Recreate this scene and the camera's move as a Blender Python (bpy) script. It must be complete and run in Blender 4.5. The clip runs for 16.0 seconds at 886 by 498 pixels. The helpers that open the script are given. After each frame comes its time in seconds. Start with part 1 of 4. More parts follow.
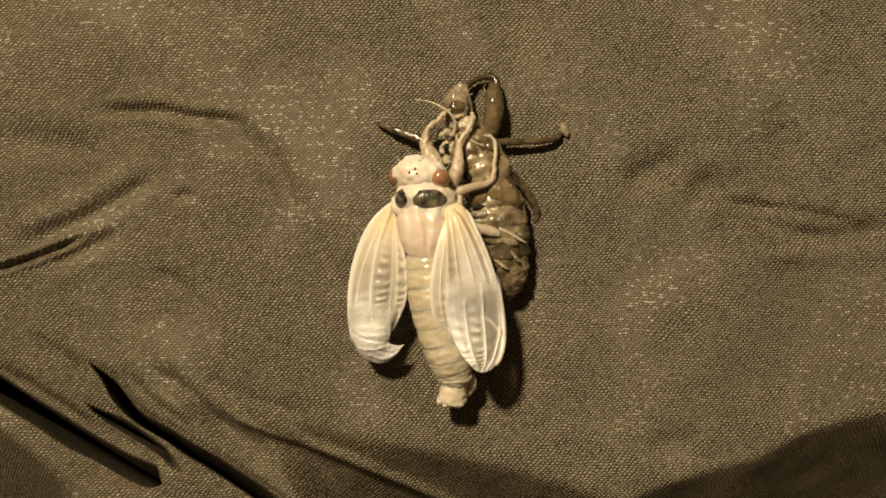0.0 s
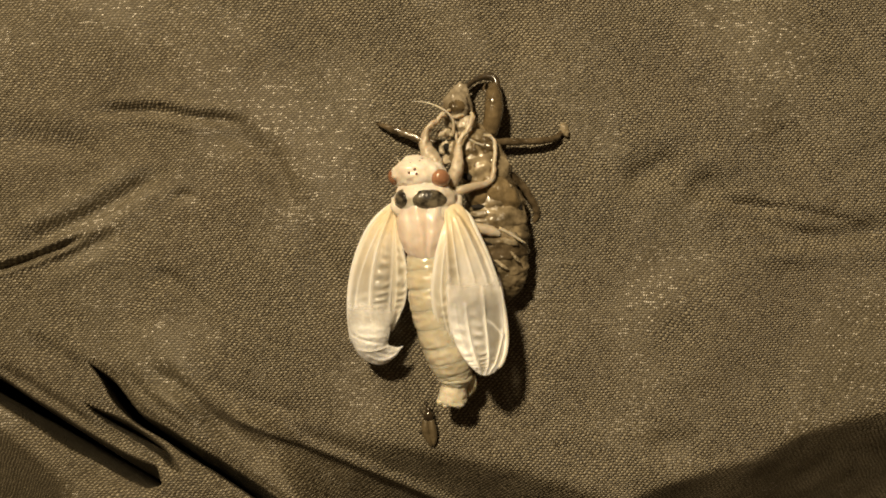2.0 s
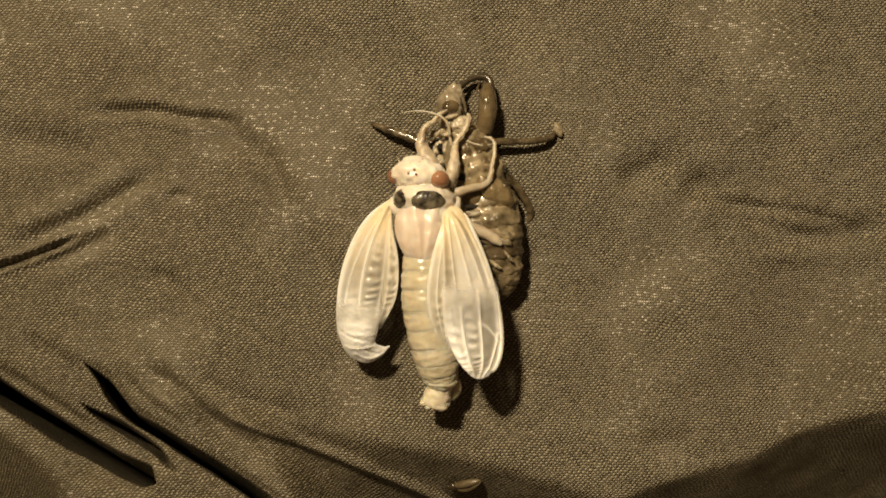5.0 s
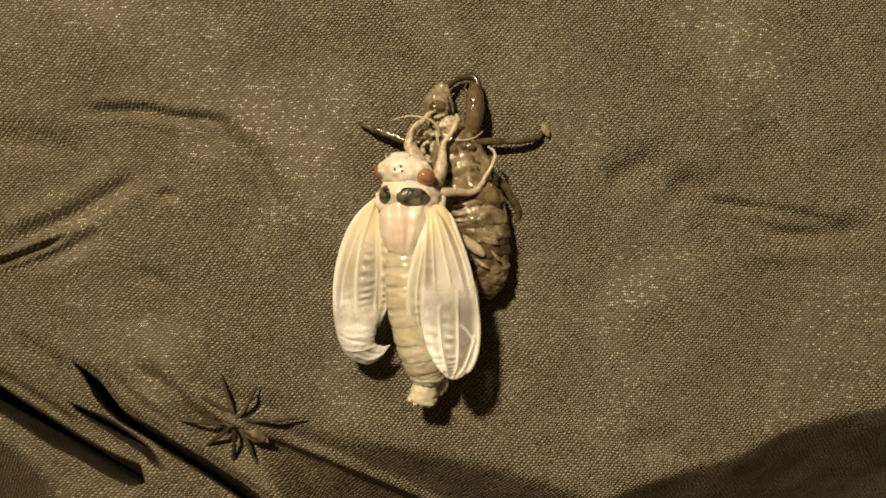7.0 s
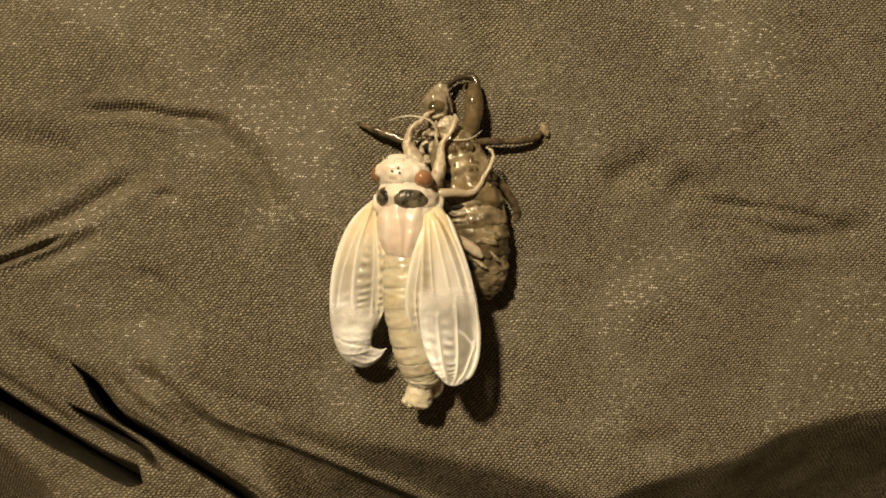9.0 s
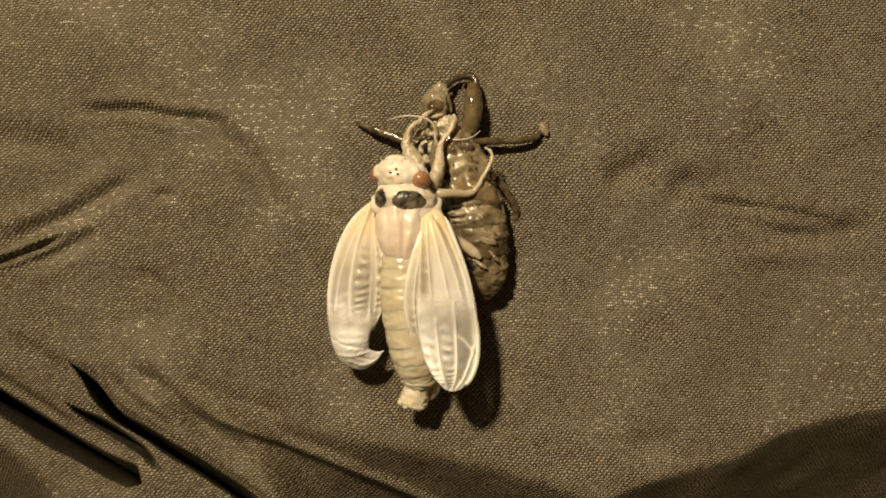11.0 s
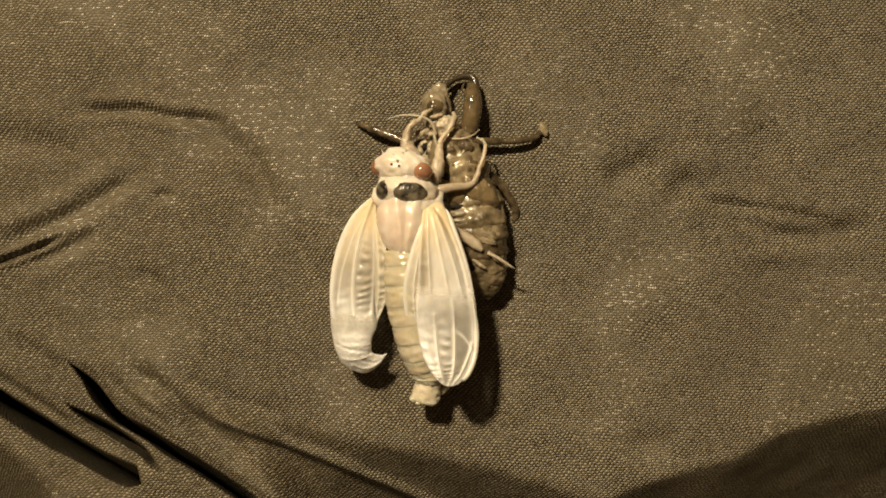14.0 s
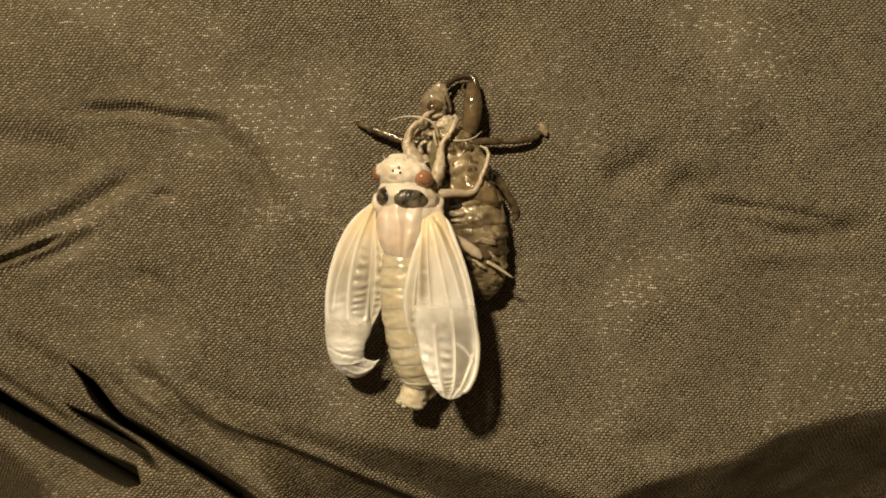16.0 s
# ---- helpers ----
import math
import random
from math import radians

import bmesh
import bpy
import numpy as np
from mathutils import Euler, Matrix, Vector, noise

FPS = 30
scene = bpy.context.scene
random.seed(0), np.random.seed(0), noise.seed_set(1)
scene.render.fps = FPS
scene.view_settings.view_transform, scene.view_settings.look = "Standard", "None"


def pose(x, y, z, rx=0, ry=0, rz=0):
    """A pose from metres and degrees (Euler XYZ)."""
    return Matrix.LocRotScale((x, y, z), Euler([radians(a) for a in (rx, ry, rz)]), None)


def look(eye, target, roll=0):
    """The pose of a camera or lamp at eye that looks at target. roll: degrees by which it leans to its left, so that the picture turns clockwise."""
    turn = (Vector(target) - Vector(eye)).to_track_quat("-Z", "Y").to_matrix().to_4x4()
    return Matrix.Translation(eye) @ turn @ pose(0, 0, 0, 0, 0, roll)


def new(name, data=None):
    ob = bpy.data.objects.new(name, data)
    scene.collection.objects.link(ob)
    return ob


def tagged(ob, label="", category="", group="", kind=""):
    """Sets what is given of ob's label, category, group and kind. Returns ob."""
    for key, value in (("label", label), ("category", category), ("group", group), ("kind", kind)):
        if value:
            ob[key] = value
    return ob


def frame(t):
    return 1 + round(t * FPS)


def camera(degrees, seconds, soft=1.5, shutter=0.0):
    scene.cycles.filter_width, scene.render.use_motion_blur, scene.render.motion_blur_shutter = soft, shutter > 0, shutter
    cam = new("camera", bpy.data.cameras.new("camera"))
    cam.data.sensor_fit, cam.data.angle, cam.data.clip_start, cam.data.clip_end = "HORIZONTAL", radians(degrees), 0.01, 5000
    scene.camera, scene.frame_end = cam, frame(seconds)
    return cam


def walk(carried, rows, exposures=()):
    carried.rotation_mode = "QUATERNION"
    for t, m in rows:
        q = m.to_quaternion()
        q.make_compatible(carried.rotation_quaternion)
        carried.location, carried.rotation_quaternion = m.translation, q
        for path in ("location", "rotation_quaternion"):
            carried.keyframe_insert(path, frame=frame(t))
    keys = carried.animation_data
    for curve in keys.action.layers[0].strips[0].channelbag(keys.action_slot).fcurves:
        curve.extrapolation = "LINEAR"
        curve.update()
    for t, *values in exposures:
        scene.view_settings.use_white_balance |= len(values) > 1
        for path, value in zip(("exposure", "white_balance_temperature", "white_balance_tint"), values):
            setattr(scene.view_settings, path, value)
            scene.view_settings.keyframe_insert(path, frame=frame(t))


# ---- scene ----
LAMP_AT = Vector((-0.112, 0.190, 0.306))     # hand torch, up and to the side of the lens

cam = camera(58, 16.0, soft=1.85)
HEIGHT = 0.0943                              # lens above the cloth


def above(x, y, closer=1.0):
    """Straight down on the cloth; x, y in mm."""
    return pose(x * 0.001, y * 0.001, HEIGHT / closer)


walk(cam, [
    (0.0, above(-0.03, 0.0, 0.9995)), (1.0, above(0, 0)), (3.2, above(0, 0)), (4.2, above(-0.04, 0, 0.9992)),
    (5.2, above(1.0, -0.04, 0.997)), (6.3, above(2.14, -0.08, 0.9952)), (8.0, above(2.16, -0.08, 0.995)),
    (8.5, above(2.21, -0.08, 0.9955)), (9.0, above(2.28, -0.05, 0.9974)), (11.5, above(2.38, -0.07, 0.9996)),
    (11.9, above(2.50, -0.02, 1.0015)), (12.0, above(2.56, 0.0, 1.0023)), (12.2, above(2.45, -0.04, 0.999)),
    (12.5, above(2.35, -0.06, 0.9972)), (13.0, above(2.40, -0.05, 0.9984)), (14.5, above(2.43, -0.06, 0.9992)),
    (16.0, above(2.44, -0.05, 0.9998)),
], exposures=[(0, -0.03), (2.5, -0.02), (3.5, 0.0), (9.5, 0.0), (12.0, -0.03), (15.2, -0.03), (16.0, -0.13)])

# ---- light: one warm torch over a dark room ----
world = bpy.data.worlds.new("night_room")
scene.world = world
world.use_nodes = True
world.node_tree.nodes["Background"].inputs["Color"].default_value = (1.0, 0.62, 0.30, 1)
world.node_tree.nodes["Background"].inputs["Strength"].default_value = 0.062
torch = bpy.data.lights.new("torch", "AREA")
torch.shape, torch.size, torch.energy, torch.color = "DISK", 0.034, 2.28, (1.0, 0.785, 0.49)
torch_ob = new("torch", torch)
torch_ob.matrix_world = look(LAMP_AT, (0, 0, 0))

# ---- materials ----


class Nodes:
    """A short way to write node trees."""

    def __init__(self, name):
        self.mat = bpy.data.materials.new(name)
        self.mat.use_nodes = True
        self.tree = self.mat.node_tree
        self.bsdf = self.tree.nodes["Principled BSDF"]
        self.out = self.tree.nodes["Material Output"]
        self.coord = self.tree.nodes.new("ShaderNodeTexCoord")

    def put(self, socket, value):
        if hasattr(value, "is_output"):
            self.tree.links.new(value, socket)
        elif isinstance(value, tuple) and len(value) == 3 and socket.type == "RGBA":
            socket.default_value = (*value, 1)
        else:
            socket.default_value = value

    def node(self, kind, out=0, **values):
        n = self.tree.nodes.new("ShaderNode" + kind)
        for key, value in values.items():
            if key.startswith("i") and key[1:].isdigit():
                self.put(n.inputs[int(key[1:])], value)
            elif key == "op":
                n.operation = value
            elif key == "blend":
                n.data_type, n.blend_type = "RGBA", value
            else:
                self.put(n.inputs[key], value)
        return n.outputs[out]

    def math(self, op, a, b=0.0, c=0.0):
        return self.node("Math", op=op, i0=a, i1=b, i2=c)

    def noise(self, scale, detail=3.0, rough=0.55, vector=None):
        return self.node("TexNoise", Vector=vector or self.coord.outputs["Object"], Scale=scale, Detail=detail, Roughness=rough)

    def ramp(self, fac, *stops):
        n = self.tree.nodes.new("ShaderNodeValToRGB")
        self.put(n.inputs[0], fac)
        while len(n.color_ramp.elements) < len(stops):
            n.color_ramp.elements.new(0.5)
        for e, (at, colour) in zip(n.color_ramp.elements, stops):
            e.position = at
            e.color = (*colour, 1) if isinstance(colour, tuple) else (colour, colour, colour, 1)
        return n.outputs[0]

    def mix(self, fac, a, b, blend="MIX"):
        n = self.tree.nodes.new("ShaderNodeMix")
        n.data_type, n.blend_type = "RGBA", blend
        self.put(n.inputs[0], fac), self.put(n.inputs[6], a), self.put(n.inputs[7], b)
        return n.outputs[2]

    def bump(self, height, distance, strength=1.0, normal=None):
        n = self.tree.nodes.new("ShaderNodeBump")
        self.put(n.inputs["Height"], height)
        n.inputs["Distance"].default_value = distance
        self.put(n.inputs["Strength"], strength)
        if normal:
            self.put(n.inputs["Normal"], normal)
        return n.outputs[0]

    def set(self, **values):
        for key, value in values.items():
            self.put(self.bsdf.inputs[key.replace("_", " ")], value)
        return self.mat


def cloth_material():
    n = Nodes("woven_cloth")
    sep = n.tree.nodes.new("ShaderNodeSeparateXYZ")
    wob, wob2, wob3 = n.noise(60, 2), n.noise(900, 2), n.noise(330, 2)
    n.tree.links.new(n.coord.outputs["Object"], sep.inputs[0])
    x = n.math("ADD", sep.outputs[0], n.math("MULTIPLY_ADD", wob, 0.0016, n.math("MULTIPLY_ADD", wob3, 0.0006, n.math("MULTIPLY", wob2, 0.00036))))
    y = n.math("ADD", sep.outputs[1], n.math("MULTIPLY_ADD", wob, -0.0021, n.math("MULTIPLY_ADD", wob3, 0.0008, n.math("MULTIPLY", wob2, -0.00032))))
    x, y = n.math("DIVIDE", x, 0.000275), n.math("DIVIDE", y, 0.000292)
    shift = n.node("TexWhiteNoise", i0=n.node("CombineXYZ", i0=7.0, i1=n.math("FLOOR", y), i2=0.0))
    x = n.math("MULTIPLY_ADD", shift, 0.25, n.math("ADD", x, n.math("MULTIPLY", n.noise(2600, 1), 0.42)))
    lean = n.ramp(n.math("MULTIPLY_ADD", sep.outputs[0], 8.0, 0.5), (0.15, 1.0), (0.7, 0.5))
    tilt = n.math("MULTIPLY", lean, n.math("SUBTRACT", n.math("FRACT", y), 0.5))
    x = n.math("SUBTRACT", x, tilt)
    su, sv = n.math("SINE", n.math("MULTIPLY", x, math.pi)), n.math("SINE", n.math("MULTIPLY", y, math.pi))
    au, av = n.math("ABSOLUTE", su), n.math("ABSOLUTE", sv)
    q = n.math("MULTIPLY", su, n.math("SIGN", sv))
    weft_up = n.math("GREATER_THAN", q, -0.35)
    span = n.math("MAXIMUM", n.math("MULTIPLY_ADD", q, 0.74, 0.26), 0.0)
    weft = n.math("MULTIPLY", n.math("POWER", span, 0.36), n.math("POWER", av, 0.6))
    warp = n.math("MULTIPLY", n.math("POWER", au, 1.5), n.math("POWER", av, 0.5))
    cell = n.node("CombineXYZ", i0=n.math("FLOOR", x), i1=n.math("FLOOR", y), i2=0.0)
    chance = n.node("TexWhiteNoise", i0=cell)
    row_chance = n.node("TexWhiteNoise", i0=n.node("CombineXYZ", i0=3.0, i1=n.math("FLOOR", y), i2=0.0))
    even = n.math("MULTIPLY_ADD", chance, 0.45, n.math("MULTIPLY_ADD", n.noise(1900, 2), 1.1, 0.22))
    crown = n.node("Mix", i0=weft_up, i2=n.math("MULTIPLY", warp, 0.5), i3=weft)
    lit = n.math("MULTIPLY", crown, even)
    crisp = n.ramp(n.math("MULTIPLY_ADD", sep.outputs[0], 8.0, 0.5), (0.2, 0.85), (0.75, 2.0))   # thread contrast in the colour grows along x
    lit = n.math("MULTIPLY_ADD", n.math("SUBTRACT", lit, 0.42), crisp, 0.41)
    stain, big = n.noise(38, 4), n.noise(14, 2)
    # thread shading put into the colour: dark gaps, pale crowns
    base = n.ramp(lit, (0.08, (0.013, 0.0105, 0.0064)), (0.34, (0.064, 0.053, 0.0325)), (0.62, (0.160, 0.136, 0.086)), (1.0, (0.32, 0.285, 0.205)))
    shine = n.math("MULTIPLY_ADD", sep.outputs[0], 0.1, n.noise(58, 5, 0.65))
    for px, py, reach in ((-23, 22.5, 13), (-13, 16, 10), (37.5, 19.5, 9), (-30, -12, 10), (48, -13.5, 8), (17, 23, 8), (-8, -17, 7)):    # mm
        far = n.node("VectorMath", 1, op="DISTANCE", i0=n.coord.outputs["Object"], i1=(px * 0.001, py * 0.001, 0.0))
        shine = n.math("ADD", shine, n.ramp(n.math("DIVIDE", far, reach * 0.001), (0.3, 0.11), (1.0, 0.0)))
    painted_sheen = n.ramp(shine, (0.50, 0.0), (0.64, 1.0))                # patches of thread sheen put into the colour, weave flattened there
    base = n.mix(n.math("MULTIPLY", painted_sheen, 0.5), base, (0.104, 0.0895, 0.059))
    base = n.mix(n.ramp(stain, (0.35, 0.0), (0.75, 0.30)), base, (0.085, 0.063, 0.042))
    base = n.mix(0.5, base, n.ramp(n.math("MULTIPLY_ADD", n.noise(130, 3), 0.5, n.math("MULTIPLY", big, 0.5)), (0.35, 0.38), (0.65, 0.62)), "OVERLAY")
    # glints of single threads, painted as near-white base colour
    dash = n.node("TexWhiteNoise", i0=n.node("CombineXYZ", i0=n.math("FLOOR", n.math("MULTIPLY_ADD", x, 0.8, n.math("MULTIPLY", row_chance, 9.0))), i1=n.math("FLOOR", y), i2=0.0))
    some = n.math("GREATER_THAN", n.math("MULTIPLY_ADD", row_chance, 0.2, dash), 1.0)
    glint = n.math("MULTIPLY", n.math("MULTIPLY", some, n.ramp(painted_sheen, (0.2, 0.12), (0.9, 1.0))), n.math("POWER", n.math("MULTIPLY", au, av), 3.6))
    rough = n.math("MULTIPLY_ADD", glint, -0.15, 0.47)
    h = n.bump(crown, 0.00014, n.math("MULTIPLY_ADD", painted_sheen, -0.35, 0.9))
    h = n.bump(n.noise(230, 4), 0.0006, 0.4, h)
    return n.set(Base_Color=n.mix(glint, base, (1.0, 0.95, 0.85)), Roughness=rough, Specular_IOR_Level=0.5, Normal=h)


def flesh(name, low, high, rough=0.38, grain=900, spots=0.0, sss=0.25, drawn=1.0):
    """Soft, moist, freshly moulted skin."""
    n = Nodes(name)
    c = n.ramp(n.noise(260, 4, 0.55, n.node("VectorMath", op="MULTIPLY", i0=n.coord.outputs["Object"], i1=(1.0, drawn, 1.0))), (0.3, low), (0.7, high))
    if spots:
        c = n.mix(n.ramp(n.noise(1400, 2), (0.6, 0.0), (0.78, spots)), c, (0.32, 0.24, 0.13))
    h = n.bump(n.noise(grain, 4), 0.00012, 0.5)
    h = n.bump(n.noise(350, 2), 0.0003, 0.4, h)
    n.bsdf.inputs["Subsurface Radius"].default_value = (1.0, 0.7, 0.4)
    return n.set(Base_Color=c, Roughness=n.math("MULTIPLY_ADD", n.noise(700, 2), 0.3, rough - 0.12), Subsurface_Weight=sss,
                 Subsurface_Scale=0.0014, Normal=h, Coat_Weight=0.25, Coat_Roughness=0.2)


def membrane(name, clear, white, rough=0.42):
    """Milky wing skin. The sheet's own "milk" says how thick and white it is, "yolk" how yellow, "rag" how far it thins out to nothing."""
    n = Nodes(name)
    milk, yolk, rag = n.node("Attribute", 2), n.node("Attribute", 2), n.node("Attribute", 2)
    milk.node.attribute_name, yolk.node.attribute_name, rag.node.attribute_name = "milk", "yolk", "rag"
    along_wing = n.node("VectorMath", op="MULTIPLY", i0=n.coord.outputs["Object"], i1=(1.0, 0.22, 1.0))
    streak, fine = n.noise(900, 3, 0.6, along_wing), n.noise(1700, 3)
    m = n.math("ADD", milk, n.math("MULTIPLY_ADD", streak, 0.36, -0.18))
    c = n.ramp(m, (0.25, clear), (0.62, tuple(0.45 * a + 0.55 * b for a, b in zip(clear, white))), (0.9, white))
    c = n.mix(n.ramp(n.math("MULTIPLY_ADD", n.math("SUBTRACT", n.noise(420, 3), 0.5), 0.5, yolk), (0.1, 0.0), (0.95, 0.85)), c, (0.93, 0.74, 0.44))
    h = n.bump(fine, 0.00006, 0.3)
    h = n.bump(streak, 0.00015, 0.3, h)
    n.bsdf.inputs["Subsurface Radius"].default_value = (1.0, 0.8, 0.55)
    n.set(Base_Color=c, Roughness=rough, Normal=h, Coat_Weight=0.3, Coat_Roughness=0.18, Subsurface_Weight=0.3, Subsurface_Scale=0.0006)
    t = n.tree.nodes
    tl, tr, m1, m2 = t.new("ShaderNodeBsdfTranslucent"), t.new("ShaderNodeBsdfTransparent"), t.new("ShaderNodeMixShader"), t.new("ShaderNodeMixShader")
    n.put(tl.inputs["Color"], c), n.put(tl.inputs["Normal"], h)
    tr.inputs["Color"].default_value = (1, 1, 1, 1)
    n.put(m1.inputs[0], n.ramp(m, (0.3, 0.34), (0.9, 0.12))), n.put(m1.inputs[1], n.bsdf.outputs[0]), n.put(m1.inputs[2], tl.outputs[0])
    thin = n.math("MULTIPLY_ADD", n.math("SUBTRACT", n.noise(480, 3), 0.5), n.ramp(rag, (0.0, 0.0), (0.3, 0.5), (0.7, 0.5), (1.0, 0.0)), rag)
    torn = n.ramp(thin, (0.05, 0.0), (0.95, 1.0))
    n.put(m2.inputs[0], n.math("MAXIMUM", torn, n.ramp(m, (0.1, 0.42), (0.3, 0.26), (0.6, 0.08), (0.85, 0.0)))), n.put(m2.inputs[1], m1.outputs[0]), n.put(m2.inputs[2], tr.outputs[0])
    n.put(n.out.inputs[0], m2.outputs[0])
    return n.mat


def chitin(name, low, high, rough, clear=0.0, dirt=0.0, coat=0.35, spread=(0.32, 0.68)):
    """Hard glossy skin; dirt: dried mud on it."""
    n = Nodes(name)
    c = n.ramp(n.noise(420, 5, 0.65), (spread[0], low), (spread[1], high))
    r = rough
    if dirt:
        mud = n.ramp(n.noise(520, 4, 0.7), (0.5, 0.0), (0.66, dirt))
        c = n.mix(mud, c, (0.27, 0.215, 0.135))
        r = n.math("MULTIPLY_ADD", mud, 0.5, rough)
    h = n.bump(n.noise(1100, 4), 0.00018, 0.7)
    h = n.bump(n.noise(380, 3), 0.0007, 0.6, h)
    n.set(Base_Color=c, Roughness=r, Normal=h, Coat_Weight=coat, Coat_Roughness=0.12)
    if clear:
        t = n.tree.nodes
        tr, m = t.new("ShaderNodeBsdfTransparent"), t.new("ShaderNodeMixShader")
        tr.inputs["Color"].default_value = (0.8, 0.66, 0.44, 1)
        n.put(m.inputs[0], n.ramp(n.noise(300, 3), (0.4, 0.0), (0.62, clear)))
        n.put(m.inputs[1], n.bsdf.outputs[0]), n.put(m.inputs[2], tr.outputs[0])
        n.put(n.out.inputs[0], m.outputs[0])
    return n.mat


CLOTH = cloth_material()
CREAM = flesh("moulted_skin", (0.577, 0.498, 0.400), (0.790, 0.730, 0.646), 0.42, 1100, 0.3, 0.4)
PINKISH = flesh("thorax_skin", (0.620, 0.498, 0.414), (0.808, 0.747, 0.672), 0.30, 900, 0.12, 0.5, 0.3)
BELLY = flesh("abdomen_skin", (0.455, 0.400, 0.282), (0.680, 0.625, 0.500), 0.27, 700, 0.12, 0.7)
TAIL = flesh("tail_skin", (0.484, 0.419, 0.288), (0.744, 0.688, 0.558), 0.24, 700, 0.15, 0.5)
LEG = flesh("leg_skin", (0.315, 0.262, 0.188), (0.600, 0.530, 0.425), 0.46, 1100, 0.4, 0.5)
WING = membrane("wing_skin", (0.54, 0.515, 0.46), (0.97, 0.96, 0.94))
HIND = membrane("hindwing_skin", (0.55, 0.51, 0.42), (0.93, 0.905, 0.84))
VEIN = flesh("vein_skin", (0.80, 0.765, 0.68), (0.92, 0.895, 0.83), 0.4, 900, 0, 0.3)
EYE = chitin("red_eye", (0.16, 0.072, 0.038), (0.36, 0.185, 0.105), 0.14, coat=0.8)
PATCH = chitin("dark_patch", (0.014, 0.011, 0.008), (0.27, 0.235, 0.165), 0.34, coat=0.15, spread=(0.38, 0.60))
DOT = chitin("ocellus", (0.07, 0.02, 0.012), (0.16, 0.05, 0.03), 0.2)
SHELL = chitin("shed_skin", (0.085, 0.066, 0.036), (0.34, 0.275, 0.172), 0.33, 0.3, 0.5, 0.35, (0.40, 0.66))
AMBER = chitin("clear_shed_skin", (0.075, 0.057, 0.030), (0.43, 0.355, 0.23), 0.12, 0.35, 0.35, 0.6)
PAD = chitin("smooth_shed_skin", (0.060, 0.044, 0.020), (0.26, 0.195, 0.105), 0.2, 0.15, 0.3, 0.7)
GLAZE = chitin("glazed_shed_skin", (0.045, 0.032, 0.015), (0.185, 0.138, 0.075), 0.07, 0.25, 0.12, 0.9)
CLAW = chitin("dark_claw", (0.012, 0.009, 0.005), (0.07, 0.05, 0.028), 0.3, 0.0, 0.1, 0.3)
SHRED = flesh("shed_head_lining", (0.22, 0.18, 0.12), (0.52, 0.455, 0.345), 0.35, 700, 0.3, 0.3)
PALE = chitin("pale_shed_skin", (0.17, 0.14, 0.092), (0.46, 0.40, 0.30), 0.22, 0.4, 0.3)
SHELL_DARK = chitin("dark_shed_skin", (0.030, 0.022, 0.012), (0.125, 0.095, 0.056), 0.22, 0.0, 0.3, 0.4)
# near-black colour that stands for shade inside the shed skin
HOLLOW_SHADE = chitin("hollow_shade", (0.004, 0.003, 0.002), (0.012, 0.009, 0.006), 0.9, coat=0.0)
LINING = flesh("torn_lining", (0.12, 0.095, 0.056), (0.36, 0.305, 0.21), 0.45, 900, 0.4, 0.1)
SPIDER = chitin("spider_skin", (0.055, 0.041, 0.022), (0.17, 0.135, 0.08), 0.8, coat=0.0, spread=(0.4, 0.6))
SPIDER_DARK = chitin("spider_dark", (0.018, 0.012, 0.006), (0.075, 0.057, 0.033), 0.8, coat=0.0, spread=(0.42, 0.66))
BEETLE = chitin("wing_case", (0.062, 0.046, 0.024), (0.14, 0.11, 0.064), 0.42)
BEETLE_DARK = chitin("beetle_dark", (0.012, 0.009, 0.006), (0.04, 0.03, 0.018), 0.10)

# ---- shapes; all lengths in mm ----
MM = 0.001


def spline(rows, steps):
    """Catmull-Rom through rows of equal length."""
    p = np.array(rows, float)
    p = np.vstack([2 * p[0] - p[1], p, 2 * p[-1] - p[-2]])
    out = []
    for i in range(1, len(p) - 2):
        for k in range(steps):
            t = k / steps
            out.append(0.5 * (2 * p[i] + (p[i + 1] - p[i - 1]) * t + (2 * p[i - 1] - 5 * p[i] + 4 * p[i + 1] - p[i + 2]) * t * t
                              + (3 * p[i] - p[i - 1] - 3 * p[i + 1] + p[i + 2]) * t ** 3))
    out.append(p[-2])
    return np.array(out)


def loft(rows, seg=18, steps=6, lump=0.0, size=1.0, seed=0.0):
    """A closed body along rows of (x, y, z, half width, half height)."""
    c = spline(rows, steps)
    verts, faces = [], []
    for i, row in enumerate(c):
        d = Vector(c[min(i + 1, len(c) - 1)][:3] - c[max(i - 1, 0)][:3]).normalized()
        side = d.cross(Vector((0, 0, 1)))
        side = side.normalized() if side.length > 1e-4 else Vector((1, 0, 0))
        up = side.cross(d)
        for k in range(seg):
            a = math.tau * k / seg
            v = Vector(row[:3]) + side * max(row[3], 0.01) * math.cos(a) + up * max(row[4], 0.01) * math.sin(a)
            if lump:
                v += (v - Vector(row[:3])).normalized() * lump * noise.noise(v / size + Vector((seed, seed, 0)))
            verts.append(v)
    rings = len(c)
    for i in range(rings - 1):
        for k in range(seg):
            faces.append((i * seg + k, i * seg + (k + 1) % seg, (i + 1) * seg + (k + 1) % seg, (i + 1) * seg + k))
    for ring, flip in ((0, False), (rings - 1, True)):
        verts.append(Vector(c[ring][:3]))
        o = len(verts) - 1
        for k in range(seg):
            a, b = ring * seg + k, ring * seg + (k + 1) % seg
            faces.append((o, a, b) if flip else (o, b, a))
    return verts, faces


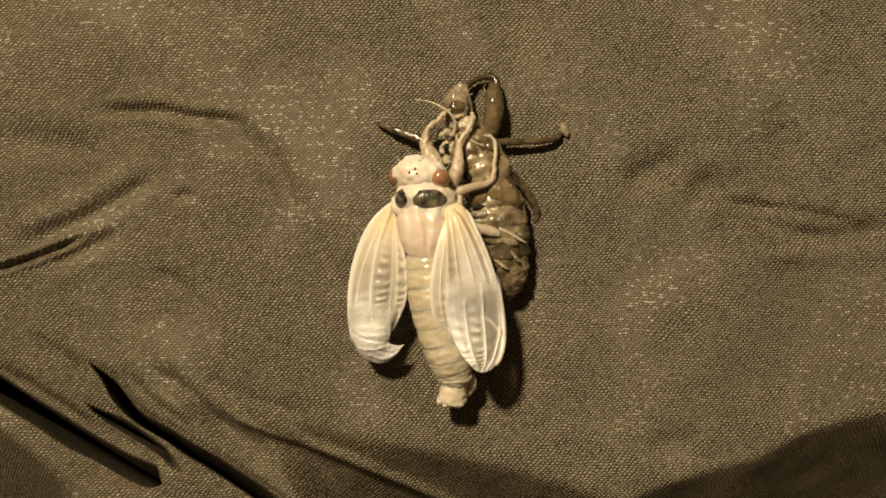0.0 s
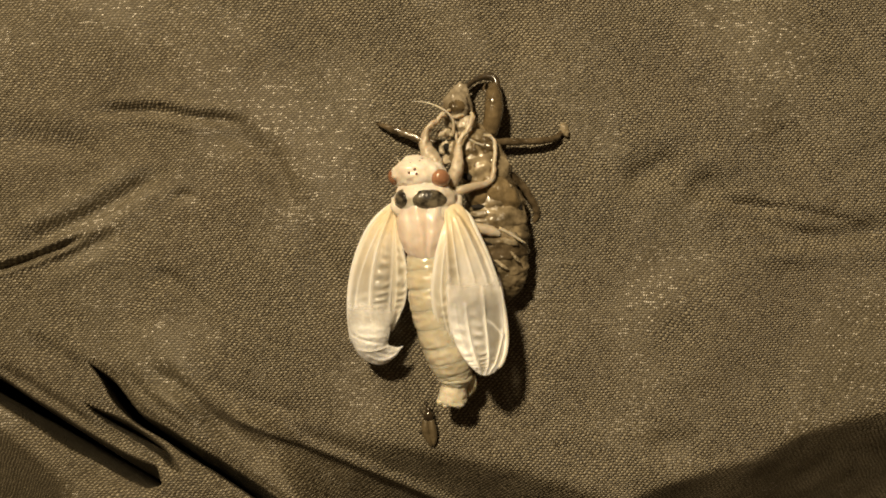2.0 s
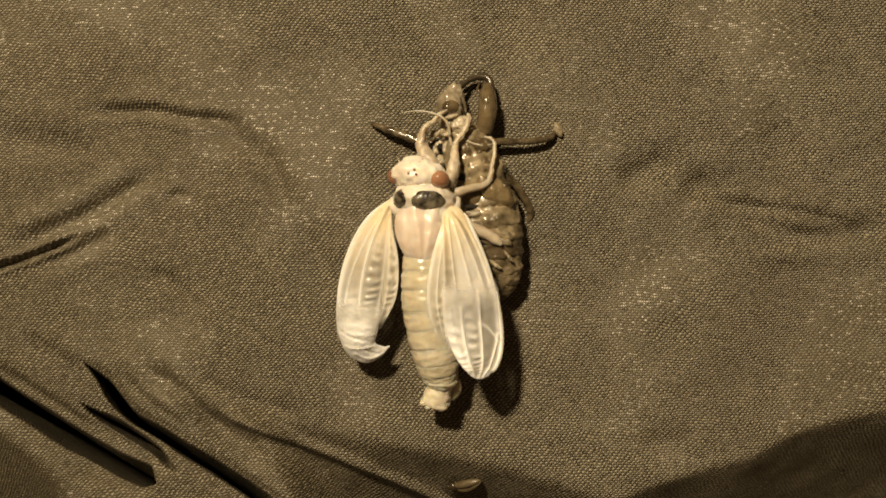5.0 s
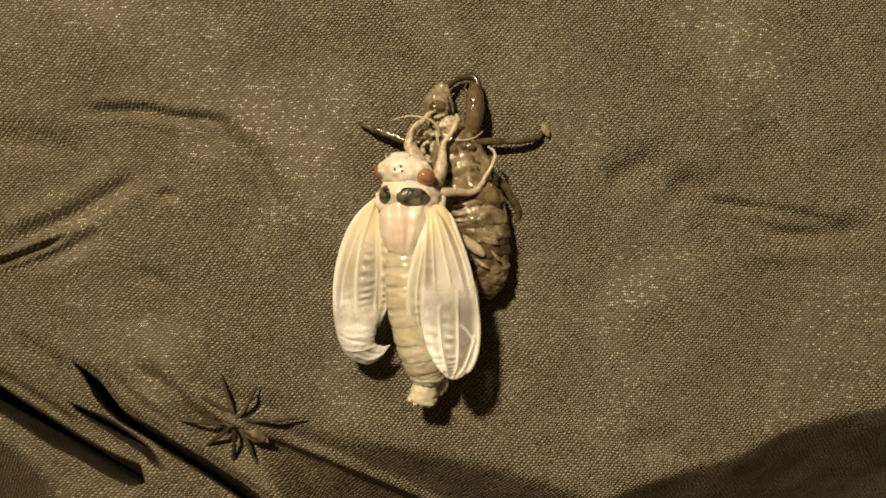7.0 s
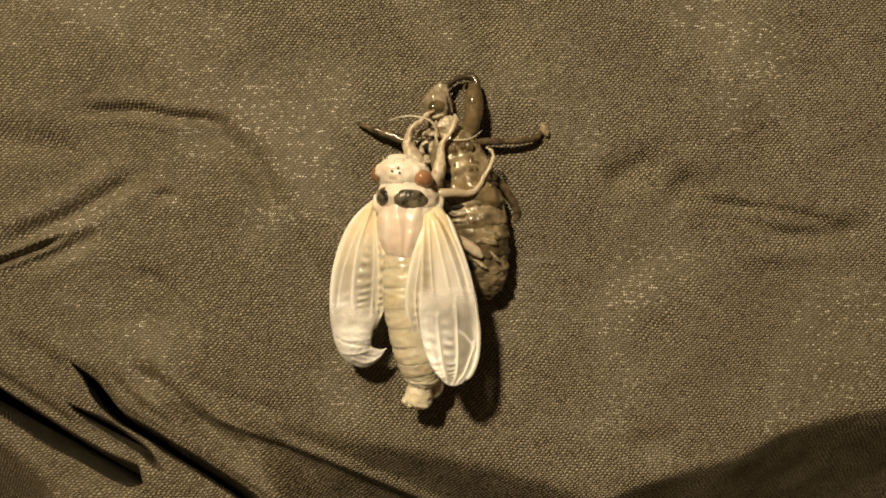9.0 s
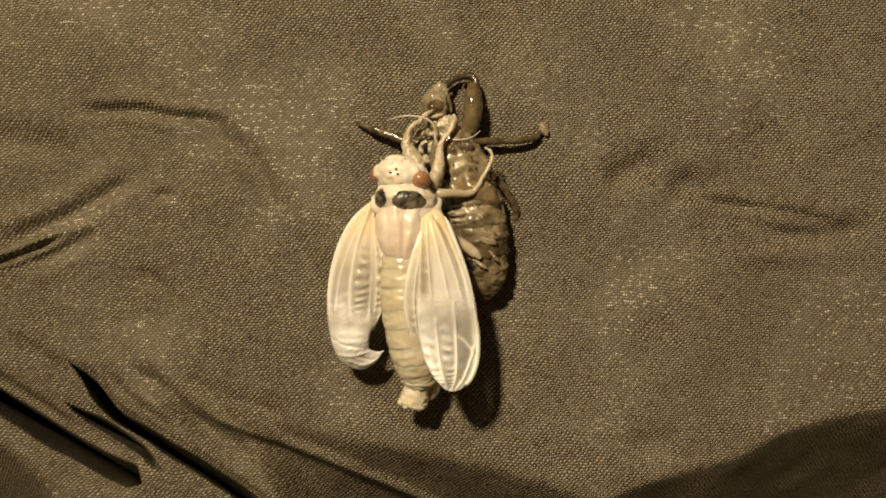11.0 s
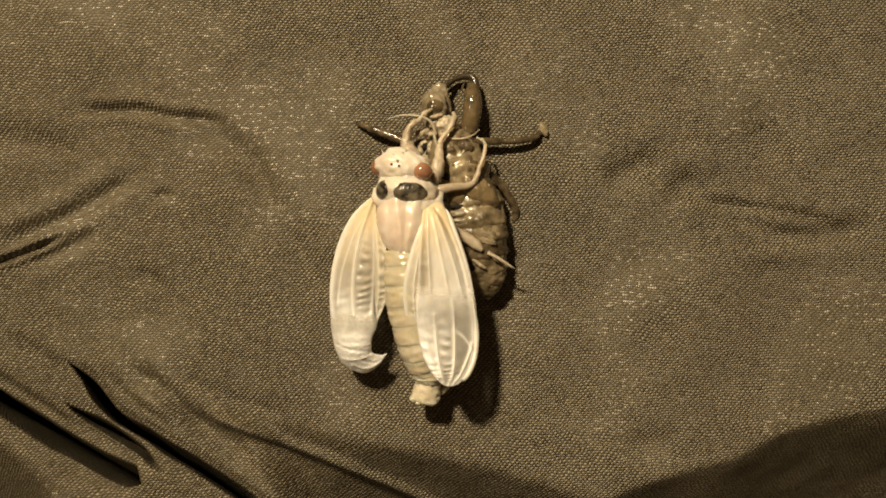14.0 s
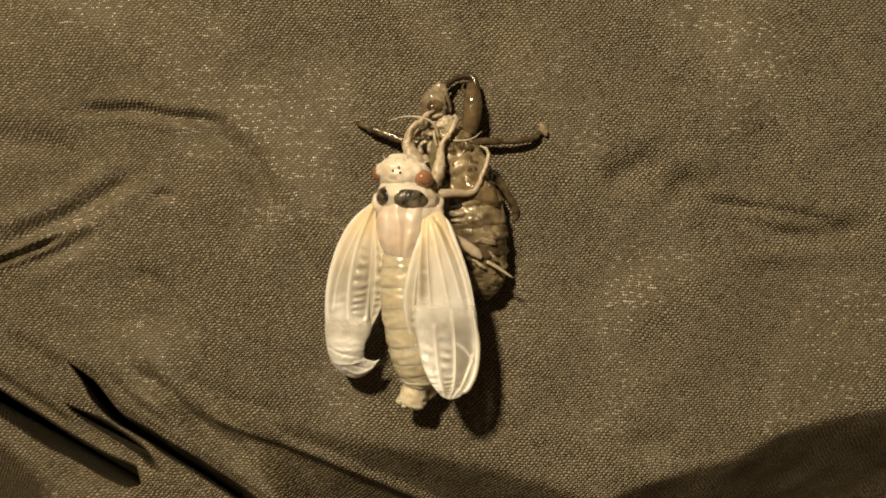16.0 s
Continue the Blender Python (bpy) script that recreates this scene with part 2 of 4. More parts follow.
def tube(rows, seg=10, steps=6, lump=0.0, seed=0.0):
    """rows of (x, y, z, radius)."""
    return loft([(*r[:3], r[3], r[3]) for r in rows], seg, steps, lump, 0.5, seed)


def ball(centre, radii, turn=0.0, lump=0.0, size=1.0, seg=24, rings=14):
    verts, faces = [], []
    m = Matrix.Rotation(radians(turn), 3, "Z")
    for i in range(rings + 1):
        th = math.pi * i / rings
        for k in range(seg):
            a = math.tau * k / seg
            d = Vector((math.sin(th) * math.cos(a), math.sin(th) * math.sin(a), math.cos(th)))
            v = m @ Vector((d.x * radii[0], d.y * radii[1], d.z * radii[2]))
            v *= 1 + lump * noise.noise((v + Vector(centre)) / size)
            verts.append(v + Vector(centre))
    for i in range(rings):
        for k in range(seg):
            faces.append((i * seg + k, (i + 1) * seg + k, (i + 1) * seg + (k + 1) % seg, i * seg + (k + 1) % seg))
    return verts, faces


def cap(centre, radii, at, reach, turn=0.0, lift=0.05, ragged=0.08):
    """A thin raised patch on the upper half of a ball, round the place at (x, y)."""
    verts, faces = [], []
    rings, seg = 6, 28
    m = Matrix.Rotation(radians(turn), 2)
    for i in range(rings + 1):
        for k in range(seg):
            a = math.tau * k / seg
            f = i / rings * (1 + ragged * noise.noise(Vector((math.cos(a) * 1.7, math.sin(a) * 1.7, at[0]))))
            p = m @ Vector((math.cos(a) * reach[0] * f, math.sin(a) * reach[1] * f))
            x, y = at[0] + p.x, at[1] + p.y
            e = 1 - ((x - centre[0]) / radii[0]) ** 2 - ((y - centre[1]) / radii[1]) ** 2
            z = centre[2] + radii[2] * math.sqrt(max(e, 0.0)) + lift * (1 - (i / rings) ** 4) - (0.06 if i == rings else 0)
            verts.append(Vector((x, y, z)))
    for i in range(rings):
        for k in range(seg):
            faces.append((i * seg + k, (i + 1) * seg + k, (i + 1) * seg + (k + 1) % seg, i * seg + (k + 1) % seg))
    return verts, faces


class Blade:
    """A thin soft wing sheet. rows: one edge (x, y, z), the other edge (x, y, z), arch; from root to tip.
    lines: (path of (u, v), width, height, milk): raised veins and creases; pools: (u, v, reach in u, in v, milk, swell): thick or thin places;
    ripples: (u, v, reach in u, in v, count, height); milk, yolk, rag: (places along v, values)."""

    def __init__(self, rows, milk, yolk, lines=(), pools=(), ripples=(), crumple=0.0, size=1.2, steps=8, bow=0.0, rag=((0, 1), (0, 0))):
        self.bow, self.rag = bow, rag
        self.c = spline(rows, steps)
        self.milk, self.yolk, self.lines, self.pools, self.ripples, self.crumple, self.size = milk, yolk, lines, pools, ripples, crumple, size

    def base(self, u, v):
        f = np.clip(v, 0, 1) * (len(self.c) - 1)
        i = np.minimum(f.astype(int), len(self.c) - 2)
        k = (f - i)[..., None]
        r = self.c[i] * (1 - k) + self.c[i + 1] * k
        u = np.asarray(u)
        x, y, z = (r[..., j] + (r[..., j + 3] - r[..., j]) * u for j in range(3))
        y = y - self.bow * np.clip(1 - (2 * u - 1) ** 2, 0, 1) * np.clip(v, 0, 1) ** 5
        return x, y, z + r[..., 6] * np.clip(1 - (2 * u - 1) ** 2, 0, 1) ** 0.7

    def field(self, u, v):
        """Places and milk of the points (u, v)."""
        x, y, z = self.base(u, v)
        milk = np.interp(v, *self.milk)
        for path, width, height, more in self.lines:
            p = spline(path, 6)
            lx, ly, _ = self.base(p[:, 0], p[:, 1])
            best = np.full(x.shape, 1e9)
            for k in range(len(p) - 1):
                dx, dy = lx[k + 1] - lx[k], ly[k + 1] - ly[k]
                t = np.clip(((x - lx[k]) * dx + (y - ly[k]) * dy) / (dx * dx + dy * dy + 1e-9), 0, 1)
                best = np.minimum(best, np.hypot(x - lx[k] - t * dx, y - ly[k] - t * dy))
            ridge = np.exp(-(best / width) ** 2)
            z, milk = z + 0.7 * height * ridge, milk + more * ridge
        for pu, pv, ru, rv, more, swell in self.pools:
            k = np.exp(-(((u - pu) / ru) ** 2 + ((v - pv) / rv) ** 2) ** 1.5)
            z, milk = z + swell * k, milk + more * k
        for pu, pv, ru, rv, count, height in self.ripples:
            k = np.exp(-(((u - pu) / ru) ** 2 + ((v - pv) / rv) ** 2) ** 2)
            wave = np.sin(math.tau * count * (v - pv) / (2 * rv) + 0.8 * np.sin(1.3 * (u - pu) / ru + 9 * v) + 1.3 * np.sin(19 * v)) * (0.65 + 0.35 * np.sin(31 * v + 17 * u))
            z, milk = z + 0.8 * height * k * wave, milk + 1.7 * height * k * wave
        if self.crumple:
            z = z + self.crumple * np.array([noise.noise(Vector((a, b, 3.0)) / self.size) + 0.5 * noise.noise(Vector((a, b, 8.0)) / self.size * 2.7)
                                             for a, b in zip(x.ravel(), y.ravel())]).reshape(x.shape)
        return x, y, z, np.clip(milk, 0, 1)

    def sheet(self, nu=64, nv=110, thick=0.12):
        u, v = np.meshgrid(np.linspace(0, 1, nu + 1), np.linspace(0, 1, nv + 1))
        x, y, z, milk = self.field(u, v)
        under = z - thick * (0.2 + 0.8 * np.clip(8 * u * (1 - u), 0, 1))
        verts = [Vector(p) for zz in (z, under) for p in zip(x.ravel(), y.ravel(), zz.ravel())]
        self.values = {"milk": np.tile(milk.ravel(), 2), "yolk": np.tile(np.interp(v, *self.yolk).ravel(), 2), "rag": np.tile(np.interp(v, *self.rag).ravel(), 2)}
        faces = []
        n, w = (nu + 1) * (nv + 1), nu + 1
        for j in range(nv):
            for i in range(nu):
                a = j * w + i
                faces.append((a, a + w, a + w + 1, a + 1))
                faces.append((n + a, n + a + 1, n + a + w + 1, n + a + w))
        loop = [i for i in range(w)] + [j * w + nu for j in range(1, nv + 1)] + [nv * w + i for i in range(nu - 1, -1, -1)] + [j * w for j in range(nv - 1, 0, -1)]
        for a, b in zip(loop, loop[1:] + loop[:1]):
            faces.append((a, b, n + b, n + a))
        return verts, faces

    def vein(self, path, r0, r1, sink=-0.62):
        p = spline(path, 6)
        x, y, z, _ = self.field(np.clip(p[:, 0], 0, 1), np.clip(p[:, 1], 0, 1))
        k = np.linspace(0, 1, len(p))
        r = (r0 + (r1 - r0) * k) * np.clip(4 * k + 0.06, 0, 1) * np.clip(6 * (1 - k) + 0.15, 0, 1)
        return tube(list(zip(x, y, z + r * sink, r)), 8, 1)


def mesh_of(name, shape, mat):
    me = bpy.data.meshes.new(name)
    me.from_pydata([tuple(Vector(v) * MM) for v in shape[0]], [], shape[1])
    me.materials.append(mat)
    me.polygons.foreach_set("use_smooth", [True] * len(me.polygons))
    me.update()
    return me


def part(name, shape, mat, parent, label="", pivot=(0, 0, 0)):
    """ONE mesh under a thing or a part; pivot: where it turns, in the parent's mm."""
    pivot = Vector(pivot)
    ob = new(name, mesh_of(name, ([Vector(v) - pivot for v in shape[0]], shape[1]), mat))
    ob.parent = parent
    ob.location = pivot * MM
    if label:
        ob["label"] = label
    return ob


def thing(name, at, label, category, group=""):
    ob = new(name)
    ob.empty_display_size = 0.003
    ob.location = Vector(at) * MM
    return tagged(ob, label, category, group)


# ---- the cloth ----
def along(px, py, pts, taper=4.0):
    """Signed distance (+ to the right of the way) of points to a line through pts, a fade towards its ends, the way to its right, and how far along."""
    c = spline(pts, 8)
    best = np.full(px.shape, 1e9)
    sign, where, nx, ny = (np.zeros(px.shape) for _ in range(4))
    total = np.concatenate([[0], np.cumsum(np.hypot(*(c[1:] - c[:-1]).T))])
    for k in range(len(c) - 1):
        a, d = c[k], c[k + 1] - c[k]
        n = math.hypot(*d)
        t = np.clip(((px - a[0]) * d[0] + (py - a[1]) * d[1]) / n ** 2, 0, 1)
        ox, oy = px - a[0] - t * d[0], py - a[1] - t * d[1]
        dist = np.hypot(ox, oy)
        near = dist < best
        best = np.where(near, dist, best)
        sign = np.where(near, -np.sign(d[0] * oy - d[1] * ox), sign)
        where = np.where(near, total[k] + t * n, where)
        nx, ny = np.where(near, d[1] / n, nx), np.where(near, -d[0] / n, ny)
    fade = np.clip(np.minimum(where, total[-1] - where) / taper, 0, 1)
    return best * sign, fade * fade * (3 - 2 * fade), (nx, ny), where / total[-1]


SLITS = (   # deep folds: line, half width, depth, taper at the ends (mm), slant at both ends
    ([(-62.93, -9.80), (-56.27, -14.27), (-49.93, -18.33), (-46.60, -20.40), (-43.27, -22.47), (-38.27, -25.27), (-32.53, -27.80)], 1.6, 60.0, 2.6, (0.412, 0.418)),
    ([(-43.27, -11.80), (-39.93, -15.13), (-38.27, -17.47), (-36.27, -19.80), (-33.20, -21.53), (-29.80, -23.60), (-26.47, -25.73), (-23.40, -27.87), (-20.60, -29.87), (-17.60, -31.93), (-14.27, -34.27)], 1.0, 52.0, 8.0, (0.39, 0.415)),
    ([(-43.60, -16.73), (-40.60, -19.27), (-37.27, -21.40), (-34.60, -23.13), (-31.60, -25.53), (-28.93, -27.67)], 0.85, 12.0, 6.0, (0.36, 0.36)),
)


def cloth_shape(px, py):
    """Places of the sheet's points in mm: slack, soft creases, a hem that falls away, and deep slanting folds."""
    z = np.zeros(px.shape)
    # creases: line, width, depth
    for pts, width, depth, taper in (
        ([(-35.60, -14.07), (-32.27, -15.60), (-29.27, -17.67), (-27.27, -20.27), (-24.27, -23.27)], 1.0, 0.75, 4.0),
        ([(-30.27, -18.07), (-26.27, -21.13), (-22.27, -23.80), (-18.93, -26.47)], 1.7, 1.4, 5.0),
        ([(-53.60, -13.27), (-48.27, -16.60), (-42.27, -20.47), (-36.27, -23.93), (-31.60, -26.47)], 0.7, 0.45, 6.0),
        ([(-39.60, -13.27), (-34.93, -17.27), (-30.27, -20.73), (-25.60, -23.93)], 0.8, 0.45, 5.0),
        ([(-30.93, -13.27), (-24.27, -17.27), (-14.93, -20.47)], 1.0, 0.5, 5.0),
        ([(-50.27, -9.93), (-44.27, -13.27), (-40.27, -16.60)], 1.0, 0.4, 4.0),
        ([(-44.93, -23.93), (-39.60, -27.27), (-34.93, -30.60)], 0.9, 0.5, 4.0),
        ([(-56.27, -3.60), (-51.60, -2.07), (-46.60, -0.33), (-43.27, 1.07), (-41.27, 2.20)], 0.36, 1.0, 5.0),
        ([(-48.27, -2.47), (-42.60, 0.00), (-37.27, 2.60)], 1.0, 0.8, 4.0),
        ([(-51.60, -0.47), (-46.27, 2.00), (-42.27, 3.67), (-38.93, 5.67), (-35.60, 7.67), (-31.93, 9.60)], 1.05, 1.1, 6.0),
        ([(-43.60, 16.13), (-37.93, 16.47), (-33.27, 16.40), (-29.93, 15.67), (-25.27, 15.27), (-22.27, 14.53)], 0.6, 0.75, 6.0),
        ([(-28.93, 15.07), (-23.93, 12.87), (-21.27, 10.87), (-19.60, 8.73), (-16.93, 2.73)], 1.5, 0.8, 5.0),
        ([(-54.27, 13.73), (-46.93, 12.40), (-38.93, 11.93)], 1.6, 0.8, 5.0),
        ([(-32.80, 5.87), (-28.93, 6.67)], 0.6, 0.45, 2.0),
        ([(-35.60, -2.60), (-32.27, -3.60), (-28.93, -6.27)], 0.9, 0.5, 3.0),
        ([(29.73, 6.73), (33.73, 5.53), (41.07, 4.60), (50.40, 2.87)], 0.7, 0.5, 6.0),
        ([(33.73, 1.07), (39.73, 0.60), (45.73, 0.33)], 0.8, 0.4, 5.0),
        ([(33.07, 4.60), (38.40, 2.87), (44.40, 1.73), (54.40, 2.40)], 1.1, 0.65, 5.0),
        ([(20.40, 6.73), (24.40, 9.07), (29.73, 11.07)], 1.6, 0.95, 4.0),
        ([(27.73, 6.40), (31.73, 7.40), (35.73, 6.07)], 1.5, 0.8, 4.0),
        ([(37.07, 17.40), (41.07, 12.73), (43.73, 6.73)], 2.2, 0.5, 6.0),
        ([(-6.27, 28.07), (-4.27, 22.07), (-0.27, 18.73)], 2.2, 0.5, 5.0),
        ([(5.07, 32.07), (7.73, 25.40), (9.73, 19.40)], 2.0, 0.5, 6.0),
        ([(24.40, 25.40), (27.07, 20.73), (34.40, 16.73)], 2.2, 0.5, 6.0),
        ([(21.07, -22.60), (27.73, -23.27), (32.40, -21.60)], 1.8, 0.5, 5.0),
        ([(-18.93, 4.07), (-14.93, 0.07), (-12.93, -7.93)], 2.0, 1.0, 6.0),
    ):
        d, fade = along(px, py, pts, taper)[:2]
        z -= 1.08 * depth * fade * np.exp(-(d / width) ** 2)
        z += 0.3 * depth * fade * np.exp(-((np.abs(d) - 2.2 * width) / width) ** 2)
    # the hem side: beyond the line the sheet falls away
    d, fade = along(px, py, [(87.73, -13.27), (67.73, -16.60), (52.27, -19.53), (43.73, -21.53), (36.40, -24.93), (28.40, -27.27), (19.73, -30.60), (7.73, -36.60), (-12.27, -43.93)], 20.0)[:2]
    d = -d
    bend = 0.5 * (d + np.sqrt(d * d + 0.2))
    z -= 34.0 * np.tanh(1.12 * bend / 34.0) * fade
    d, fade = along(px, py, [(-70.0, -10.5), (-59.0, -17.5), (-51.8, -21.9), (-46.8, -26.0), (-43.0, -31.0), (-39.0, -40.0)], 6.0)[:2]
    z -= 24.0 * np.tanh(1.1 * 0.5 * (d + np.sqrt(d * d + 0.8)) / 24.0) * fade
    # a broad fold that slopes away, with a thin ridge along it
    d = along(px, py, [(-38.93, -10.60), (-25.60, -18.07), (-17.60, -20.73), (-9.60, -22.60), (-1.60, -24.07), (7.73, -26.27), (17.73, -29.13), (31.07, -34.60)])[0]
    d = 0.5 * (d + np.sqrt(d * d + 0.8))
    k = np.clip((px + 18 + 0.6 * (py + 29)) / 5, 0, 1)
    z -= 30.0 * np.tanh((0.92 + 0.25 * np.clip((px + 12) / 12, 0, 1)) * d * k * k * (3 - 2 * k) / 30.0)
    d, fade = along(px, py, [(-25.80, -19.00), (-20.93, -21.07), (-16.27, -23.53), (-12.27, -25.33), (-8.27, -27.33), (-2.93, -30.40), (3.73, -34.53)], 3.0)[:2]
    z += 1.25 * fade * np.exp(-(d / 0.85) ** 2)
    # slack
    for k, (wx, wy, ph, amp) in enumerate(((0.11, 0.05, 0.3, 0.22), (0.06, -0.13, 1.9, 0.22), (0.21, 0.17, 4.0, 0.09), (-0.14, 0.26, 2.2, 0.10), (0.33, -0.22, 0.9, 0.07), (0.47, 0.39, 2.9, 0.05), (0.83, -0.52, 1.3, 0.025), (0.55, 0.92, 5.1, 0.03), (-0.35, 0.71, 3.3, 0.04))):
        z += amp * np.sin(wx * px + wy * py + ph + 0.8 * np.sin(0.07 * px - 0.05 * py + k))
    p = np.stack([px.ravel(), py.ravel()], 1)
    near = (np.abs(p[:, 0]) < 75) & (np.abs(p[:, 1]) < 60)
    dents = np.zeros(len(p))
    dents[near] = [0.34 * noise.noise(Vector((a / 11, b / 8, 2.0))) + 0.14 * noise.noise(Vector((a / 4.4, b / 3.6, 7.0))) for a, b in p[near]]
    z += dents.reshape(px.shape)
    # slits slant under the sheet
    x, y = px.copy(), py.copy()
    for pts, half, depth, taper, (slant_a, slant_b) in SLITS:
        d, fade, (nx, ny), way = along(px, py, pts, taper)
        d = d - 0.25
        slant = slant_a + (slant_b - slant_a) * way
        w = half * fade + 1e-6
        q = np.clip((w - np.abs(d)) / (0.95 * half), 0, 1)
        z = z - 0.9 * fade * np.exp(-(np.maximum(np.abs(d) - w, 0) / (0.8 * half)) ** 2)
        k = depth * q ** 2.3 * np.clip(fade * 3, 0, 1)
        out = slant * k
        z, x, y = z - k, x + out * nx, y + out * ny
    return x, y, z


def cloth_axis(half, step, end):
    inner = np.arange(-half, half + step / 2, step)
    outer, s, v = [], step, half
    while v < end:
        s *= 1.13
        v += s
        outer.append(v)
    return np.concatenate([-np.array(outer[::-1]), inner, np.array(outer)])


def build_cloth():
    ax, ay = cloth_axis(58, 0.155, 1500), cloth_axis(35, 0.155, 1500)
    gx, gy = np.meshgrid(ax, ay)
    gx, gy, z = cloth_shape(gx, gy)
    nx, ny = len(ax), len(ay)
    verts = np.stack([gx.ravel(), gy.ravel(), z.ravel()], 1) * MM
    i = np.arange(nx * ny).reshape(ny, nx)
    faces = np.stack([i[:-1, :-1].ravel(), i[:-1, 1:].ravel(), i[1:, 1:].ravel(), i[1:, :-1].ravel()], 1)
    me = bpy.data.meshes.new("ground")
    me.from_pydata(verts.tolist(), [], faces.tolist())
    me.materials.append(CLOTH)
    me.polygons.foreach_set("use_smooth", [True] * len(me.polygons))
    me.update()
    return tagged(new("ground", me), "creased olive-brown woven cloth with deep folds", "cloth", kind="structure")


def rest(x, y):
    """Height of the cloth in mm."""
    return float(cloth_shape(np.array([x]), np.array([y]))[2][0])


build_cloth()


# ---- the shed skin ----
def build_shell():
    t = thing("shed_nymph_skin", (5.58, 7.20, 0.0), "empty brown glossy nymph skin split open, clinging to the cloth", "insect shell")
    # abdomen, ring by ring
    spine = spline([(-0.13, 0.78, 2.6, 2.21, 1.7), (0.26, -1.30, 2.8, 3.18, 2.1), (0.65, -4.54, 2.8, 3.44, 2.3), (1.04, -7.14, 2.6, 3.25, 2.2),
                    (1.50, -9.90, 2.3, 2.70, 2.0), (1.75, -11.80, 2.0, 1.85, 1.4), (1.85, -12.95, 1.8, 0.6, 0.5)], 12)
    count = 9
    for k in range(count):
        a, b = int(k * (len(spine) - 1) / count), int((k + 1) * (len(spine) - 1) / count)
        end = spine[b] + (spine[b] - spine[a]) * 0.3
        rows = [(r[0], r[1], r[2], r[3] * g, r[4] * g) for r, g in zip((spine[a], spine[(a + b) // 2], spine[b], end), (0.97, 1.0, 1.025, 0.8))]
        part("abdomen_ring", loft(rows, 44, 8, 0.22, 0.6, 0.4 * k), SHELL if k % 4 else SHELL_DARK, t)
    # thorax and head
    part("thorax", loft([(-3.76, 7.01, 2.4, 1.30, 1.0), (-3.12, 5.84, 2.6, 2.34, 1.7), (-2.08, 3.89, 2.7, 2.92, 2.2), (-0.91, 1.62, 2.7, 3.12, 2.3), (-0.13, -0.32, 2.7, 2.60, 2.0)], 36, 10, 0.55, 0.8), AMBER, t, "glossy amber thorax")
    part("head", ball((-3.76, 7.66, 2.2), (1.56, 1.30, 1.4), 20, 0.25, 0.7), AMBER, t)
    for x, y, rx, ry, turn in ((-2.30, 3.95, 0.85, 1.25, -8), (-0.75, 4.10, 0.9, 1.2, 6), (-1.75, 2.05, 0.95, 0.75, 0), (-0.10, 2.10, 0.75, 0.95, 20)):
        part("thorax_plate", ball((x, y, 4.45), (rx, ry, 0.5), turn, 0.5, 0.45, 26, 16), GLAZE, t, "glossy dented amber plate")
    # digging forelegs
    fr = part("foreleg", loft([(-0.26, 5.84, 2.6, 0.84, 0.8), (0.13, 8.11, 2.9, 1.10, 1.1), (0.26, 10.38, 2.7, 0.97, 1.0), (0.19, 11.81, 2.3, 0.52, 0.5)], 20, 6, 0.12, 0.6), GLAZE, t, "dark brown glossy digging leg")
    part("claw", tube([(0.65, 11.03, 2.4, 0.5), (0.39, 12.36, 2.2, 0.46), (-0.65, 12.75, 1.8, 0.40), (-2.08, 12.30, 1.2, 0.30), (-2.85, 11.45, 0.7, 0.12)], 12, 6, 0.08), CLAW, fr)
    part("spine", tube([(-0.26, 10.25, 3.0, 0.25), (-0.91, 11.16, 2.6, 0.16), (-0.65, 11.94, 2.2, 0.05)], 8, 5), SHELL_DARK, fr)
    fl = part("foreleg", loft([(-4.15, 6.62, 2.6, 1.04, 0.8), (-4.15, 8.57, 2.9, 1.62, 1.2), (-4.02, 10.12, 2.7, 1.30, 1.0), (-3.37, 11.16, 2.3, 0.78, 0.6), (-2.99, 11.55, 2.0, 0.32, 0.3)], 26, 8, 0.4, 0.6), PALE, t, "pale split digging leg")
    part("claw", tube([(-3.76, 10.71, 2.4, 0.42), (-2.73, 11.68, 2.0, 0.3), (-1.95, 12.33, 1.4, 0.24), (-1.30, 12.59, 0.9, 0.08)], 10, 6), CLAW, fl)
    part("spine", tube([(-3.12, 10.51, 2.7, 0.5), (-2.47, 9.41, 2.3, 0.3), (-2.21, 8.44, 2.0, 0.06)], 8, 5), PALE, fl)
    part("window", ball((-4.06, 8.85, 3.72), (1.05, 0.88, 0.62), 15, 0.15, 0.6, 24, 14), GLAZE, fl, "dark glossy see-through panel")
    # middle legs held out to the sides
    part("middle_leg", tube([(-0.13, 5.06, 2.2, 0.45), (1.95, 5.19, 1.9, 0.45), (4.54, 5.26, 1.7, 0.38), (6.2, 5.40, 1.5, 0.40), (7.6, 5.80, 1.1, 0.34), (8.63, 7.01, 0.4, 0.25)], 16, 6, 0.12), SHELL_DARK, t)
    part("foot", ball((8.63, 6.81, 0.7), (0.5, 0.85, 0.4), 20, 0.4, 0.35, 18, 12), LINING, t, "pale dusty foot")
    part("middle_leg", tube([(-5.19, 4.87, 2.2, 0.5), (-7.92, 5.39, 1.9, 0.52), (-10.06, 6.23, 1.5, 0.48), (-11.68, 6.81, 1.1, 0.36), (-13.37, 7.59, 0.3, 0.18)], 14, 6, 0.14), SHELL_DARK, t)
    # hind legs folded along the sides
    part("hind_leg", tube([(0.97, 1.95, 2.0, 0.55), (2.92, 0.78, 1.9, 0.5), (4.41, -0.97, 1.6, 0.45), (5.39, -2.86, 0.9, 0.4), (5.06, -4.22, 0.3, 0.25)], 12, 6, 0.14), SHELL_DARK, t)
